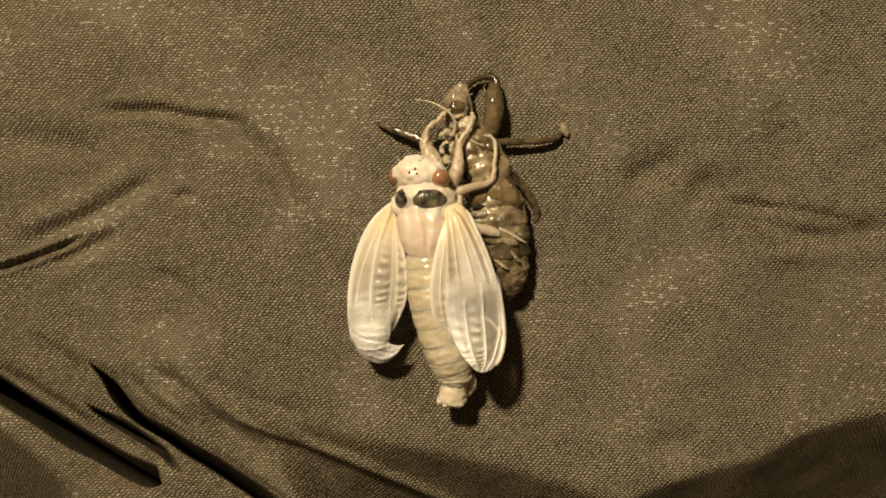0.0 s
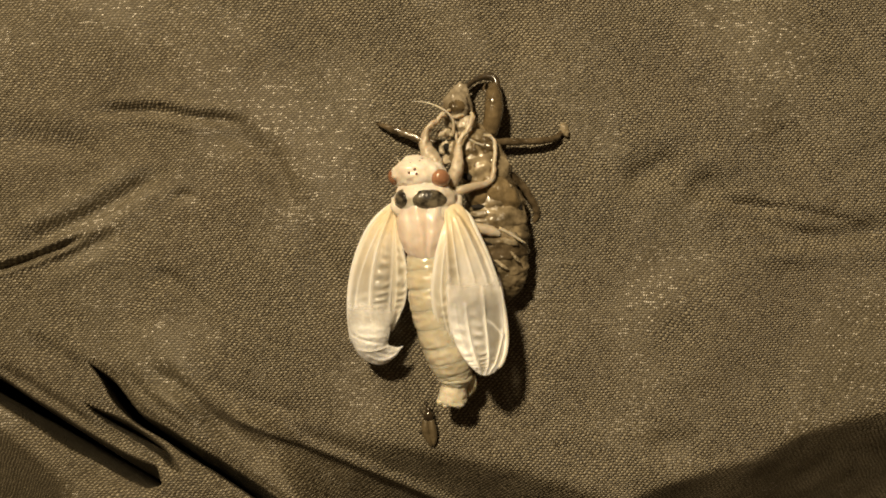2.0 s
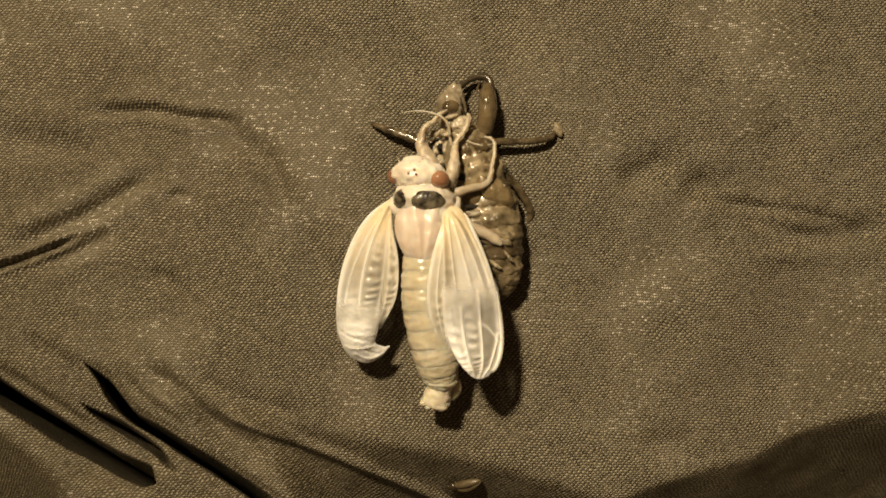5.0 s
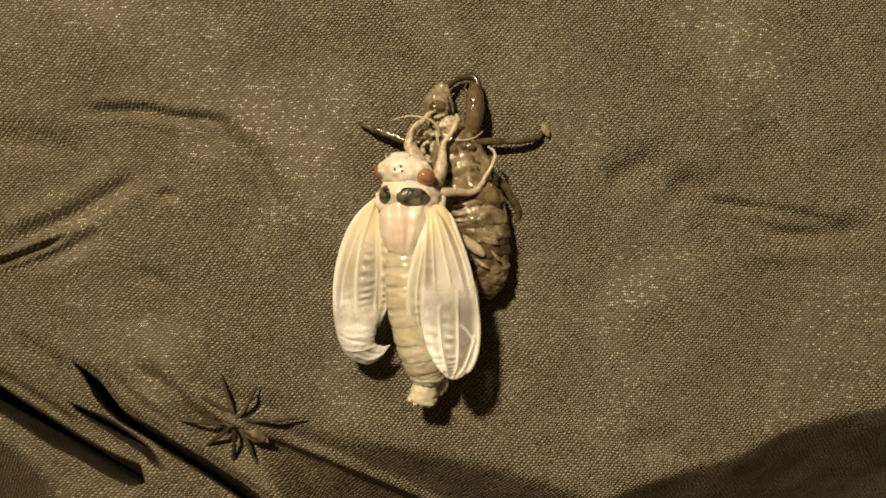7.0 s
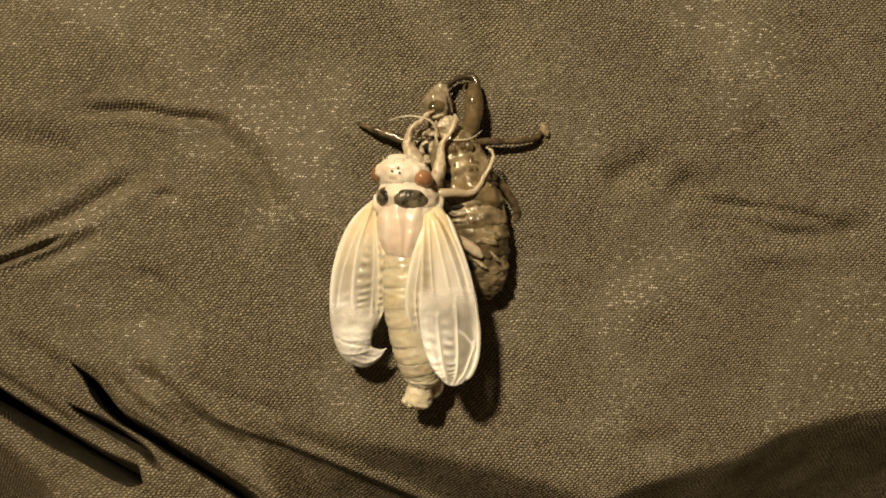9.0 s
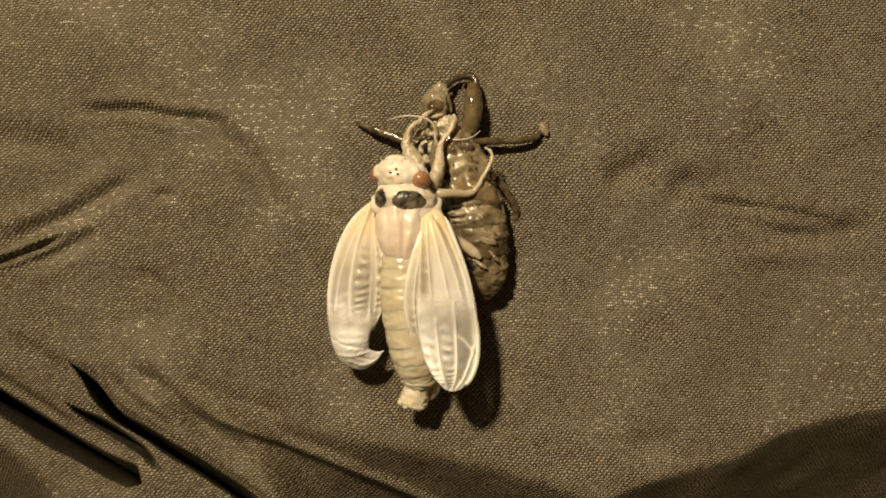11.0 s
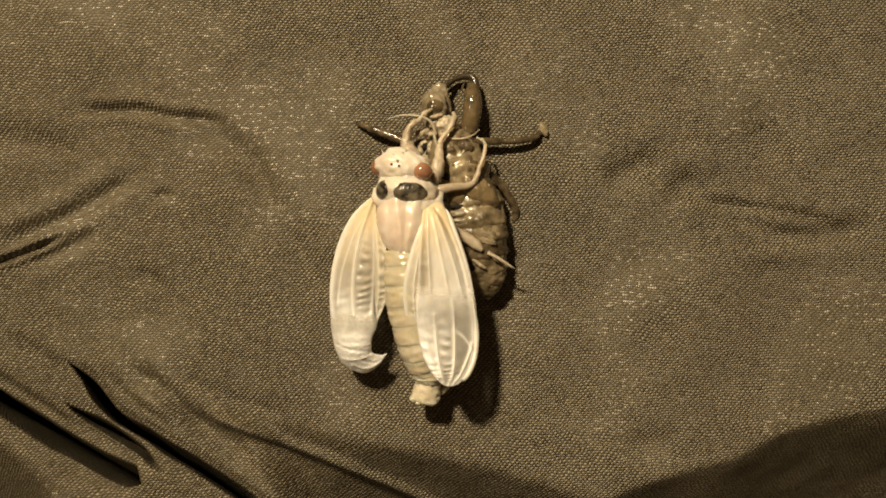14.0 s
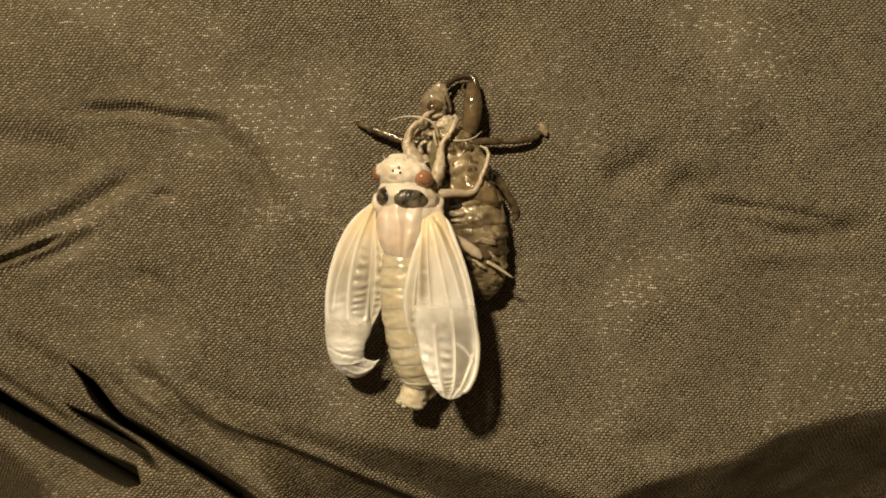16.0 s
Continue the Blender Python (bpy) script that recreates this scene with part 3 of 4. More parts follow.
    part("hind_leg", tube([(3.89, -3.57, 1.5, 0.3), (4.41, -5.84, 1.0, 0.22), (4.67, -8.11, 0.4, 0.1)], 8, 5, 0.1), SHELL_DARK, t)
    # smooth wing pads between thorax and abdomen
    part("wing_pad", ball((0.78, -0.78, 3.7), (2.99, 1.75, 1.7), -42, 0.12, 0.9, 34, 20), PAD, t, "smooth brown wing pad")
    part("wing_pad", ball((-1.56, -0.97, 3.6), (1.56, 1.95, 1.6), 20, 0.12, 0.9, 28, 18), PAD, t, "smooth brown wing pad")
    # solid near-black lumps in place of the shade in gaps and openings
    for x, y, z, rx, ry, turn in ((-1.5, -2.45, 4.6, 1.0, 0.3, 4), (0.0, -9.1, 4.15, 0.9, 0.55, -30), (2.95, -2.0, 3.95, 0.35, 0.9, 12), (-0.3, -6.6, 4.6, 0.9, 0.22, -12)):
        part("opening_shade", ball((x, y, z), (rx, ry, 0.28), turn, 0.35, 0.4, 22, 12), HOLLOW_SHADE, t, "near-black lump for the shade in an opening")
    part("opening_shade", ball((-2.86, 0.91, 4.75), (0.58, 0.45, 0.35), -20, 0.2, 0.4, 14, 8), HOLLOW_SHADE, t, "near-black lump for the shade in an opening")
    # pale torn lining left in the split
    for x, y, rx, ry, turn in ((-0.84, -3.25, 1.36, 0.52, 4), (-0.39, -4.15, 1.56, 0.52, -4), (0.91, -5.13, 1.56, 0.58, -14), (1.49, -6.17, 1.23, 0.52, -22), (1.69, -0.71, 0.32, 0.97, -15), (0.91, -8.96, 0.85, 0.3, -35), (2.53, -8.11, 0.71, 0.26, -48)):
        part("torn_lining", ball((x, y, 4.72), (rx * 1.2, ry * 0.8, 0.24), turn, 0.5, 0.3, 30, 14), LINING, t)
    for x, y, z, rx, ry, turn in ((-3.00, 6.85, 4.1, 1.05, 0.85, 10), (-2.45, 7.35, 4.0, 0.5, 0.6, -30), (-5.45, 5.95, 3.6, 0.95, 0.42, 12), (-4.25, 5.75, 4.0, 0.8, 0.28, 8), (-5.35, 4.75, 3.5, 0.8, 0.3, 35), (-5.75, 4.05, 3.4, 0.3, 0.65, 10), (-4.65, 4.35, 3.7, 0.3, 0.7, -12), (-5.2, 2.9, 3.3, 0.7, 0.6, 20), (-3.9, 7.75, 3.9, 0.9, 0.25, 14)):
        part("head_lining", ball((x, y, z), (rx, ry, 0.34), turn, 0.5, 0.4, 26, 14), SHRED, t, "pale torn lining")
    # more near-black lumps for the shade between the lining pieces
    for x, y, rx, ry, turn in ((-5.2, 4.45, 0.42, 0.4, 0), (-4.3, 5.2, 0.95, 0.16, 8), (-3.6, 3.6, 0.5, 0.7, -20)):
        part("opening_shade", ball((x, y, 3.7), (rx, ry, 0.22), turn, 0.3, 0.4, 18, 10), HOLLOW_SHADE, t, "near-black lump for the shade in an opening")
    part("mouth_bristle", tube([(-4.15, 6.10, 4.5, 0.14), (-4.05, 5.10, 4.6, 0.17), (-3.75, 4.20, 4.6, 0.08)], 8, 6), SHRED, t)
    return t


build_shell()


# ---- the cicada ----
LOW = 1.0103
ORIGIN = (1.2 + (-2.10 - 1.2) * LOW, 4.38 * LOW, 6.1)
cicada = thing("cicada", ORIGIN, "pale cream freshly moulted cicada with soft crumpled wings", "cicada")
cicada.scale = (LOW, LOW, LOW)


def build_cicada(t):
    moving = {}
    # head
    hc, hr = (-0.37, 3.70, 0.9), (3.02, 1.85, 1.85)
    head = part("head", ball(hc, hr, -4, 0.09, 0.7, 60, 40), CREAM, t)
    part("brow", ball((-0.74, 5.12, 0.7), (1.60, 0.74, 1.0), -4, 0.1, 0.8), CREAM, head)
    part("eye", ball((1.78, 3.24, 1.85), (1.12, 0.98, 0.98), -6, 0, 1, 32, 20), EYE, head, "glossy brick-red eye")
    part("eye", ball((-3.15, 3.52, 0.3), (0.74, 0.93, 0.9), 12, 0, 1, 28, 18), EYE, head, "glossy brick-red eye")
    for x, y in ((-1.50, 3.75), (-0.70, 3.62), (-0.88, 4.12)):
        part("ocellus", cap(hc, hr, (x, y), (0.15, 0.15), 0, 0.22), DOT, head, "tiny dark red simple eye")
    for x, y in ((-1.36, 4.87), (-0.37, 5.06), (-0.06, 5.37)):
        part("dark_dot", cap(hc, hr, (x, y), (0.07, 0.07), 0, 0.2), PATCH, head, "tiny dark spot")
    for rows in ([(-2.34, 4.81, 0.9, 0.12), (-2.65, 5.18, 0.7, 0.07), (-2.90, 5.68, 0.3, 0.02)], [(1.48, 4.75, 1.3, 0.14), (1.85, 5.12, 1.2, 0.08), (2.10, 5.68, 0.9, 0.02)]):
        part("antenna", tube(rows, 8, 6), LEG, head)
    part("neck", ball((0.0, 2.5, 0.45), (2.9, 0.85, 1.95), -4, 0.08, 0.6, 40, 24), CREAM, t)
    # pronotum and its two dark patches
    pc, pr = (0.27, 1.11, 0.3), (3.52, 2.2, 2.7)
    pro = part("pronotum", ball(pc, pr, -4, 0.06, 0.7, 60, 36), CREAM, t)
    part("dark_patch", cap(pc, pr, (0.70, 0.86), (1.85, 1.12), -4, 0.2, 0.16), PATCH, pro, "black mottled patch")
    part("dark_patch", cap(pc, pr, (-2.45, 0.98), (0.74, 1.05), -2, 0.2, 0.16), PATCH, pro, "black mottled patch")
    part("collar", loft([(-3.1, 1.2, -0.4, 0.45, 0.5), (-2.96, 0.10, 0.2, 0.6, 0.5), (-1.54, -0.43, 1.75, 0.75, 0.28), (0.31, -0.62, 2.34, 0.8, 0.26), (2.47, -0.37, 1.95, 0.8, 0.3), (3.4, 0.1, 0.9, 0.75, 0.5), (3.75, 1.3, -0.2, 0.5, 0.5)], 18, 8, 0.08, 0.6), CREAM, pro)
    part("shoulder", ball((3.45, -0.25, 0.75), (0.85, 1.15, 0.95), 14, 0.12, 0.6, 24, 16), CREAM, pro)
    # mesonotum
    def moulded(shape):
        """Soft shield relief: a middle groove, two ridges that meet behind, sunken sides."""
        for v in shape[0]:
            if v.z > 1.0:
                gap, side = 1.15 + 0.2 * v.y, abs(v.x - 0.35)
                v.z += 0.16 * math.exp(-((side - max(gap, 0.2)) / 0.38) ** 2) - 0.12 * math.exp(-(side / 0.25) ** 2) - 0.14 * math.exp(-((side - 2.0 - 0.1 * v.y) / 0.3) ** 2)
        return shape

    meso = part("mesonotum", moulded(loft([(0.43, 0.49, 0.2, 3.08, 2.3), (0.31, -1.23, 0.4, 3.27, 2.35), (0.31, -3.08, 0.4, 3.02, 2.35), (0.37, -4.20, 0.3, 2.59, 2.2), (0.43, -5.10, 0.1, 2.00, 2.0)], 96, 12, 0.1, 0.9)), PINKISH, t, "smooth pinkish-white upper thorax")
    part("wing_hinge", tube([(2.71, -0.86, 2.25, 0.05), (2.84, -1.42, 2.35, 0.1), (2.71, -2.10, 2.55, 0.05)], 8, 5), DOT, meso, "small reddish-brown hinge mark")
    for rows in ([(-0.9, -5.0, 1.75, 0.25, 0.15), (0.1, -4.4, 2.2, 0.4, 0.22), (0.9, -5.2, 1.75, 0.25, 0.15)], [(-0.3, -5.3, 1.7, 0.2, 0.14), (0.5, -4.5, 2.2, 0.35, 0.22), (1.6, -4.8, 1.8, 0.22, 0.14)]):
        part("thorax_ridge", loft(rows, 14, 6, 0.05, 0.5), PINKISH, meso)
    # abdomen: rings under one turning part
    pv = (0.43, -4.94, 0.0)
    spine = spline([(0.37, -4.69, 0.0, 2.28, 2.1), (0.74, -7.40, -0.1, 2.59, 2.5), (1.30, -10.49, -0.3, 2.78, 2.7), (2.10, -13.57, -0.7, 2.71, 2.6), (2.84, -16.35, -1.2, 2.47, 2.3), (3.39, -18.39, -1.7, 1.91, 1.8), (3.46, -19.25, -1.9, 1.60, 1.5)], 16)
    count = 9
    root = None
    for k in range(count):
        a, b = int(k * (len(spine) - 1) / count), int((k + 1) * (len(spine) - 1) / count)
        r0, r1, r2 = spine[a], spine[(a + b) // 2], spine[b]
        end = spine[b] + (spine[b] - r1) * 0.5
        rows = [(*r[:3], r[3] * g, r[4] * g) for r, g in zip((r0, r0 * 0.6 + r1 * 0.4, r1, r1 * 0.3 + r2 * 0.7, r2, end), (0.994, 1.010, 1.026, 1.026, 1.0, 0.95))]
        shape = loft(rows, 40, 5, 0.14, 0.5, 3.1)
        if root is None:
            root = part("abdomen", shape, BELLY, t, "soft yellowish ringed abdomen", pv)
        else:
            part("abdomen_ring", ([Vector(v) - Vector(pv) for v in shape[0]], shape[1]), BELLY, root)
    def under(shape):
        return [Vector(v) - Vector(pv) for v in shape[0]], shape[1]

    part("tail_ring", under(loft([(3.38, -18.0, -1.7, 1.5, 1.4), (3.42, -18.45, -1.75, 1.93, 1.82), (3.45, -18.85, -1.8, 1.95, 1.84), (3.46, -19.2, -1.85, 1.45, 1.4)], 36, 5, 0.1, 0.5)), TAIL, root, "pale swollen ring")
    part("tail_tip", under(loft([(3.46, -18.7, -1.8, 1.3, 1.3), (3.42, -19.4, -1.9, 1.38, 1.36), (3.25, -20.3, -2.0, 1.52, 1.42), (3.06, -21.2, -2.2, 1.62, 1.35), (2.98, -21.6, -2.3, 1.4, 1.1), (2.95, -21.75, -2.35, 0.7, 0.6)], 34, 5, 0.2, 0.55)), TAIL, root)
    part("side_plate", under(loft([(5.06, -18.63, -2.4, 0.7, 0.6), (5.31, -19.74, -2.6, 0.6, 0.6), (4.81, -20.85, -2.8, 0.3, 0.3)], 14, 6, 0.1)), BELLY, root)
    for x, y, r in ((1.75, -21.3, 0.42), (2.35, -21.72, 0.4), (3.75, -21.7, 0.42), (4.3, -21.2, 0.4)):
        part("tail_lobe", under(ball((x, y, -1.75), (r, r * 1.1, 0.55), 0, 0.3, 0.4, 16, 10)), TAIL, root)
    part("vent", under(ball((3.05, -21.7, -1.72), (0.42, 0.22, 0.4), 0, 0.3, 0.3, 14, 8)), DOT, root, "small dark brown opening")
    moving["abdomen"] = root

    # ---- wings ----
    def blade(name, b, skin, label, at, veins):
        w = part(name, b.sheet(), skin, t, label, at)
        for key, values in b.values.items():
            w.data.attributes.new(key, "FLOAT", "POINT").data.foreach_set("value", values.astype(np.float32))
        for path, r0, r1 in veins:
            shape = b.vein(path, r0, r1)
            part("vein", ([Vector(v) - Vector(at) for v in shape[0]], shape[1]), VEIN, w)
        return w

    at = (3.08, -1.36, 1.6)
    fore = Blade(
        [(2.35, 0.05, 1.6, 3.95, 0.10, 1.3, 0.25), (2.10, -1.16, 2.4, 4.75, -0.87, 1.6, 0.40), (2.10, -2.86, 3.0, 5.58, -2.64, 1.8, 0.50), (2.14, -5.25, 3.3, 6.76, -4.99, 1.8, 0.55), (2.22, -7.64, 3.3, 7.75, -7.37, 1.7, 0.55), (2.30, -10.03, 3.0, 8.51, -9.77, 1.5, 0.55), (2.48, -12.15, 2.7, 8.96, -11.90, 1.2, 0.50), (2.89, -14.29, 2.2, 9.24, -14.20, 0.8, 0.50), (3.54, -16.15, 1.6, 9.24, -16.09, 0.5, 0.40), (4.16, -17.53, 1.1, 8.97, -17.49, 0.3, 0.30)],
        ((0, 0.22, 0.45, 0.575, 0.7), (1.0, 0.84, 0.78, 0.88, 0.8)), ((0, 0.12, 0.24, 0.4, 0.7), (1.25, 1.05, 0.7, 0.3, 0.05)),
        lines=(([(0.93, 0.05), (0.95, 0.3), (0.955, 0.6), (0.96, 0.95)], 0.42, 0.25, 0.5), ([(0.54, 0.14), (0.62, 0.2), (0.74, 0.4), (0.83, 0.72)], 0.16, 0.16, 0.3),
               ([(0.38, 0.14), (0.42, 0.2), (0.5, 0.4), (0.6, 0.68)], 0.15, 0.14, 0.25), ([(0.2, 0.14), (0.2, 0.25), (0.22, 0.45), (0.3, 0.7)], 0.13, 0.15, 0.25),
               ([(0.02, 0.1), (0.02, 0.4), (0.03, 0.7)], 0.2, 0.1, 0.2), ([(0.5, 0.08), (0.8, 0.25), (0.86, 0.5), (0.87, 0.75)], 0.22, -0.2, -0.42), ([(0.1, 0.1), (0.1, 0.4), (0.14, 0.7)], 0.25, -0.1, -0.18)),
        pools=((0.10, 0.42, 0.17, 0.24, -0.42, 0.0), (0.60, 0.50, 0.28, 0.22, 0.35, 0.0), (0.62, 0.18, 0.2, 0.12, -0.1, 0.1), (0.14, 0.66, 0.16, 0.14, 0.3, 0.0)),
        ripples=((0.12, 0.50, 0.12, 0.16, 6, 0.05),), crumple=0.05, size=1.1, rag=((0, 0.66, 0.82, 1), (0, 0, 1, 1)))
    fw = blade("forewing", fore, WING, "cream forewing, yellow at the root, with raised veins", at,
               [([(0.98, 0.08), (0.975, 0.2), (0.975, 0.4), (0.972, 0.52), (0.968, 0.64)], 0.46, 0.06), ([(0.62, 0.2), (0.69, 0.3), (0.74, 0.4), (0.80, 0.58)], 0.09, 0.04), ([(0.2, 0.25), (0.21, 0.35), (0.22, 0.45), (0.25, 0.57)], 0.08, 0.04)])
    tip = Blade(
        [(2.11, -8.52, 3.8, 8.03, -8.24, 2.3, 0.65), (2.24, -10.91, 3.6, 8.66, -10.52, 2.1, 0.65), (2.68, -13.45, 2.8, 9.15, -13.16, 1.4, 0.55), (3.28, -15.68, 2.8, 9.26, -15.30, 1.8, 0.50), (3.98, -17.10, 3.1, 9.03, -16.83, 2.3, 0.40), (4.72, -18.12, 3.3, 8.53, -17.95, 2.7, 0.35), (5.04, -18.40, 3.4, 8.13, -18.35, 2.9, 0.20), (5.18, -18.55, 3.4, 8.02, -18.52, 2.9, 0.12)],
        ((0, 0.2, 0.36, 0.8, 1), (0.58, 0.56, 0.34, 0.24, 0.40)), ((0, 1), (0, 0)),
        lines=(([(0.95, 0.0), (0.95, 0.4), (0.94, 0.7), (0.85, 0.95)], 0.40, 0.2, 0.6), ([(0.62, 0.1), (0.60, 0.35), (0.57, 0.6), (0.5, 0.95)], 0.22, 0.2, 0.5), ([(0.9, 0.38), (0.84, 0.5), (0.76, 0.7), (0.66, 0.95)], 0.2, 0.18, 0.5),
               ([(0.62, 0.30), (0.74, 0.33), (0.84, 0.38), (0.93, 0.42)], 0.17, 0.12, 0.45), ([(0.30, 0.2), (0.28, 0.45), (0.26, 0.7), (0.3, 0.9)], 0.2, 0.18, 0.45), ([(0.03, 0.1), (0.03, 0.5), (0.06, 0.9)], 0.35, 0.15, 0.4),
               ([(0.12, 0.2), (0.13, 0.5), (0.16, 0.8)], 0.2, 0.12, 0.25), ([(0.2, 0.97), (0.5, 0.98), (0.8, 0.97)], 0.2, 0.05, 0.3)),
        pools=((0.14, 0.5, 0.16, 0.45, 0.5, 0.2), (0.44, 0.42, 0.14, 0.3, 0.25, 0.1), (0.78, 0.60, 0.12, 0.3, -0.15, 0.0)),
        ripples=((0.44, 0.52, 0.11, 0.33, 9, 0.17), (0.12, 0.5, 0.12, 0.36, 8, 0.14), (0.7, 0.6, 0.08, 0.2, 4, 0.06)), crumple=0.040, size=0.8, bow=0.75, rag=((0, 0.32, 1), (1, 0, 0)))
    et = blade("wing_tip", tip, WING, "milky see-through wing tip with pale veins", at,
               [([(0.95, 0.10), (0.965, 0.3), (0.965, 0.6), (0.96, 0.85), (0.95, 0.98)], 0.42, 0.25), ([(0.62, 0.15), (0.60, 0.35), (0.57, 0.6), (0.5, 0.96)], 0.17, 0.12), ([(0.93, 0.37), (0.84, 0.5), (0.76, 0.7), (0.66, 0.96)], 0.16, 0.12),
                ([(0.62, 0.30), (0.74, 0.33), (0.84, 0.38), (0.93, 0.42)], 0.09, 0.09), ([(0.30, 0.2), (0.28, 0.45), (0.26, 0.7), (0.3, 0.9)], 0.15, 0.1)])
    hind = Blade(
        [(2.42, -0.68, 1.4, 3.39, -0.63, 1.6, 0.20), (1.94, -2.56, 2.2, 3.63, -2.46, 2.2, 0.30), (1.41, -4.58, 2.5, 3.51, -4.46, 2.4, 0.35), (0.96, -7.14, 2.5, 3.42, -7.00, 2.3, 0.40), (0.80, -9.45, 2.4, 3.32, -9.43, 2.2, 0.40), (1.09, -11.50, 2.2, 3.32, -11.38, 2.0, 0.35), (1.74, -13.50, 1.8, 3.49, -13.29, 1.6, 0.25), (2.61, -15.03, 1.3, 3.75, -14.73, 1.2, 0.10), (3.19, -15.77, 1.0, 3.67, -15.63, 0.9, 0.05)],
        ((0, 0.2, 0.45, 0.7, 1), (0.95, 0.7, 0.45, 0.45, 0.7)), ((0, 0.15, 0.35, 0.8), (0.9, 0.6, 0.25, 0.12)),
        lines=(([(0.05, 0.05), (0.06, 0.4), (0.06, 0.7), (0.1, 0.95)], 0.22, 0.16, 0.35), ([(0.4, 0.05), (0.42, 0.4), (0.5, 0.8)], 0.14, 0.14, 0.3), ([(0.7, 0.1), (0.7, 0.5), (0.7, 0.9)], 0.14, 0.14, 0.3)),
        ripples=((0.55, 0.6, 0.3, 0.2, 6, 0.07),), crumple=0.035, size=0.8)
    bw = blade("hindwing", hind, HIND, "pleated milky hindwing", at, [([(0.03, 0.03), (0.03, 0.4), (0.03, 0.7), (0.08, 0.95)], 0.12, 0.09), ([(0.4, 0.05), (0.42, 0.4), (0.5, 0.8)], 0.09, 0.06)])
    moving["right"] = fw, et, bw

    at = (-3.27, -1.36, -0.2)
    fore = Blade(
        [(-3.32, 0.85, -0.4, -2.93, 0.74, -0.2, 0.15), (-5.25, -1.18, -0.9, -3.05, -1.39, -0.5, 0.40), (-6.72, -3.65, -1.3, -3.05, -3.62, -0.7, 0.60), (-7.66, -6.54, -1.6, -3.02, -6.24, -0.8, 0.75), (-8.08, -9.42, -1.8, -3.01, -8.74, -1.0, 0.80), (-8.10, -11.65, -2.0, -3.01, -11.13, -1.2, 0.80), (-7.90, -13.57, -2.3, -2.98, -13.16, -1.1, 0.80), (-7.50, -15.62, -2.6, -3.22, -14.98, -1.5, 0.60)],
        ((0, 0.25, 0.45, 0.65, 0.78, 0.9), (1.0, 0.72, 0.40, 0.42, 0.55, 0.7)), ((0, 0.15, 0.32, 0.5, 0.8), (1.2, 1.0, 0.55, 0.25, 0.0)),
        lines=(([(0.03, 0.05), (0.035, 0.3), (0.035, 0.6), (0.04, 0.95)], 0.40, 0.2, 0.45), ([(0.5, 0.04), (0.36, 0.3), (0.25, 0.5), (0.2, 0.72)], 0.15, 0.16, 0.32), ([(0.6, 0.04), (0.55, 0.3), (0.52, 0.5), (0.55, 0.8)], 0.2, 0.24, 0.55),
               ([(0.95, 0.05), (0.97, 0.3), (0.97, 0.6), (0.93, 0.85)], 0.18, 0.15, 0.35), ([(0.30, 0.12), (0.16, 0.35), (0.12, 0.55), (0.11, 0.75)], 0.28, -0.15, -0.12), ([(0.55, 0.8), (0.72, 0.84), (0.93, 0.8)], 0.2, 0.2, 0.5)),
        pools=((0.75, 0.55, 0.15, 0.24, -0.08, 0.12), (0.3, 0.72, 0.2, 0.1, 0.25, 0.1)),
        ripples=((0.76, 0.58, 0.16, 0.25, 9, 0.15), (0.3, 0.68, 0.2, 0.15, 3, 0.05)), crumple=0.045, size=1.1, rag=((0, 0.9, 1), (0, 0, 1)))
    fw = blade("forewing", fore, WING, "cream forewing, yellow at the root, with raised veins", at,
               [([(0.02, 0.02), (0.02, 0.25), (0.02, 0.5), (0.03, 0.74)], 0.38, 0.06), ([(0.56, 0.25), (0.54, 0.35), (0.52, 0.5), (0.55, 0.74)], 0.10, 0.05), ([(0.40, 0.22), (0.33, 0.35), (0.25, 0.5), (0.22, 0.62)], 0.08, 0.04)])
    tip = Blade(
        [(-8.00, -11.30, -1.6, -2.76, -11.24, -0.8, 0.85), (-7.92, -13.21, -1.8, -2.66, -12.99, -0.9, 0.90), (-7.67, -14.81, -2.1, -3.16, -14.44, -1.2, 0.95), (-7.31, -16.22, -2.4, -3.26, -15.48, -1.5, 0.95), (-6.50, -17.68, -2.7, -3.19, -16.16, -1.9, 0.85), (-5.18, -18.51, -2.8, -2.63, -16.42, -2.2, 0.70), (-3.77, -18.62, -2.8, -2.08, -16.49, -2.5, 0.50), (-2.53, -17.76, -2.7, -1.71, -16.36, -2.6, 0.25), (-1.99, -17.01, -2.6, -1.58, -16.35, -2.6, 0.05)],
        ((0, 0.15, 0.32, 0.45), (0.6, 0.7, 0.95, 1.0)), ((0, 1), (0, 0)),
        lines=(([(0.1, 0.3), (0.4, 0.36), (0.8, 0.42)], 0.2, -0.16, -0.05), ([(0.1, 0.45), (0.5, 0.5), (0.95, 0.55)], 0.22, 0.14, 0.0), ([(0.25, 0.55), (0.3, 0.75), (0.4, 0.97)], 0.2, 0.15, 0.0), ([(0.6, 0.5), (0.6, 0.75), (0.5, 0.97)], 0.2, -0.12, 0.0)),
        pools=((0.5, 0.4, 0.4, 0.2, 0.0, 0.35),), ripples=((0.5, 0.3, 0.5, 0.2, 4, 0.06),), crumple=0.070, size=0.9, rag=((0, 0.24, 1), (1, 0, 0)))
    et = blade("wing_tip", tip, WING, "white curled wing tip, still folded", at, [([(0.1, 0.45), (0.5, 0.5), (0.9, 0.55)], 0.1, 0.06)])
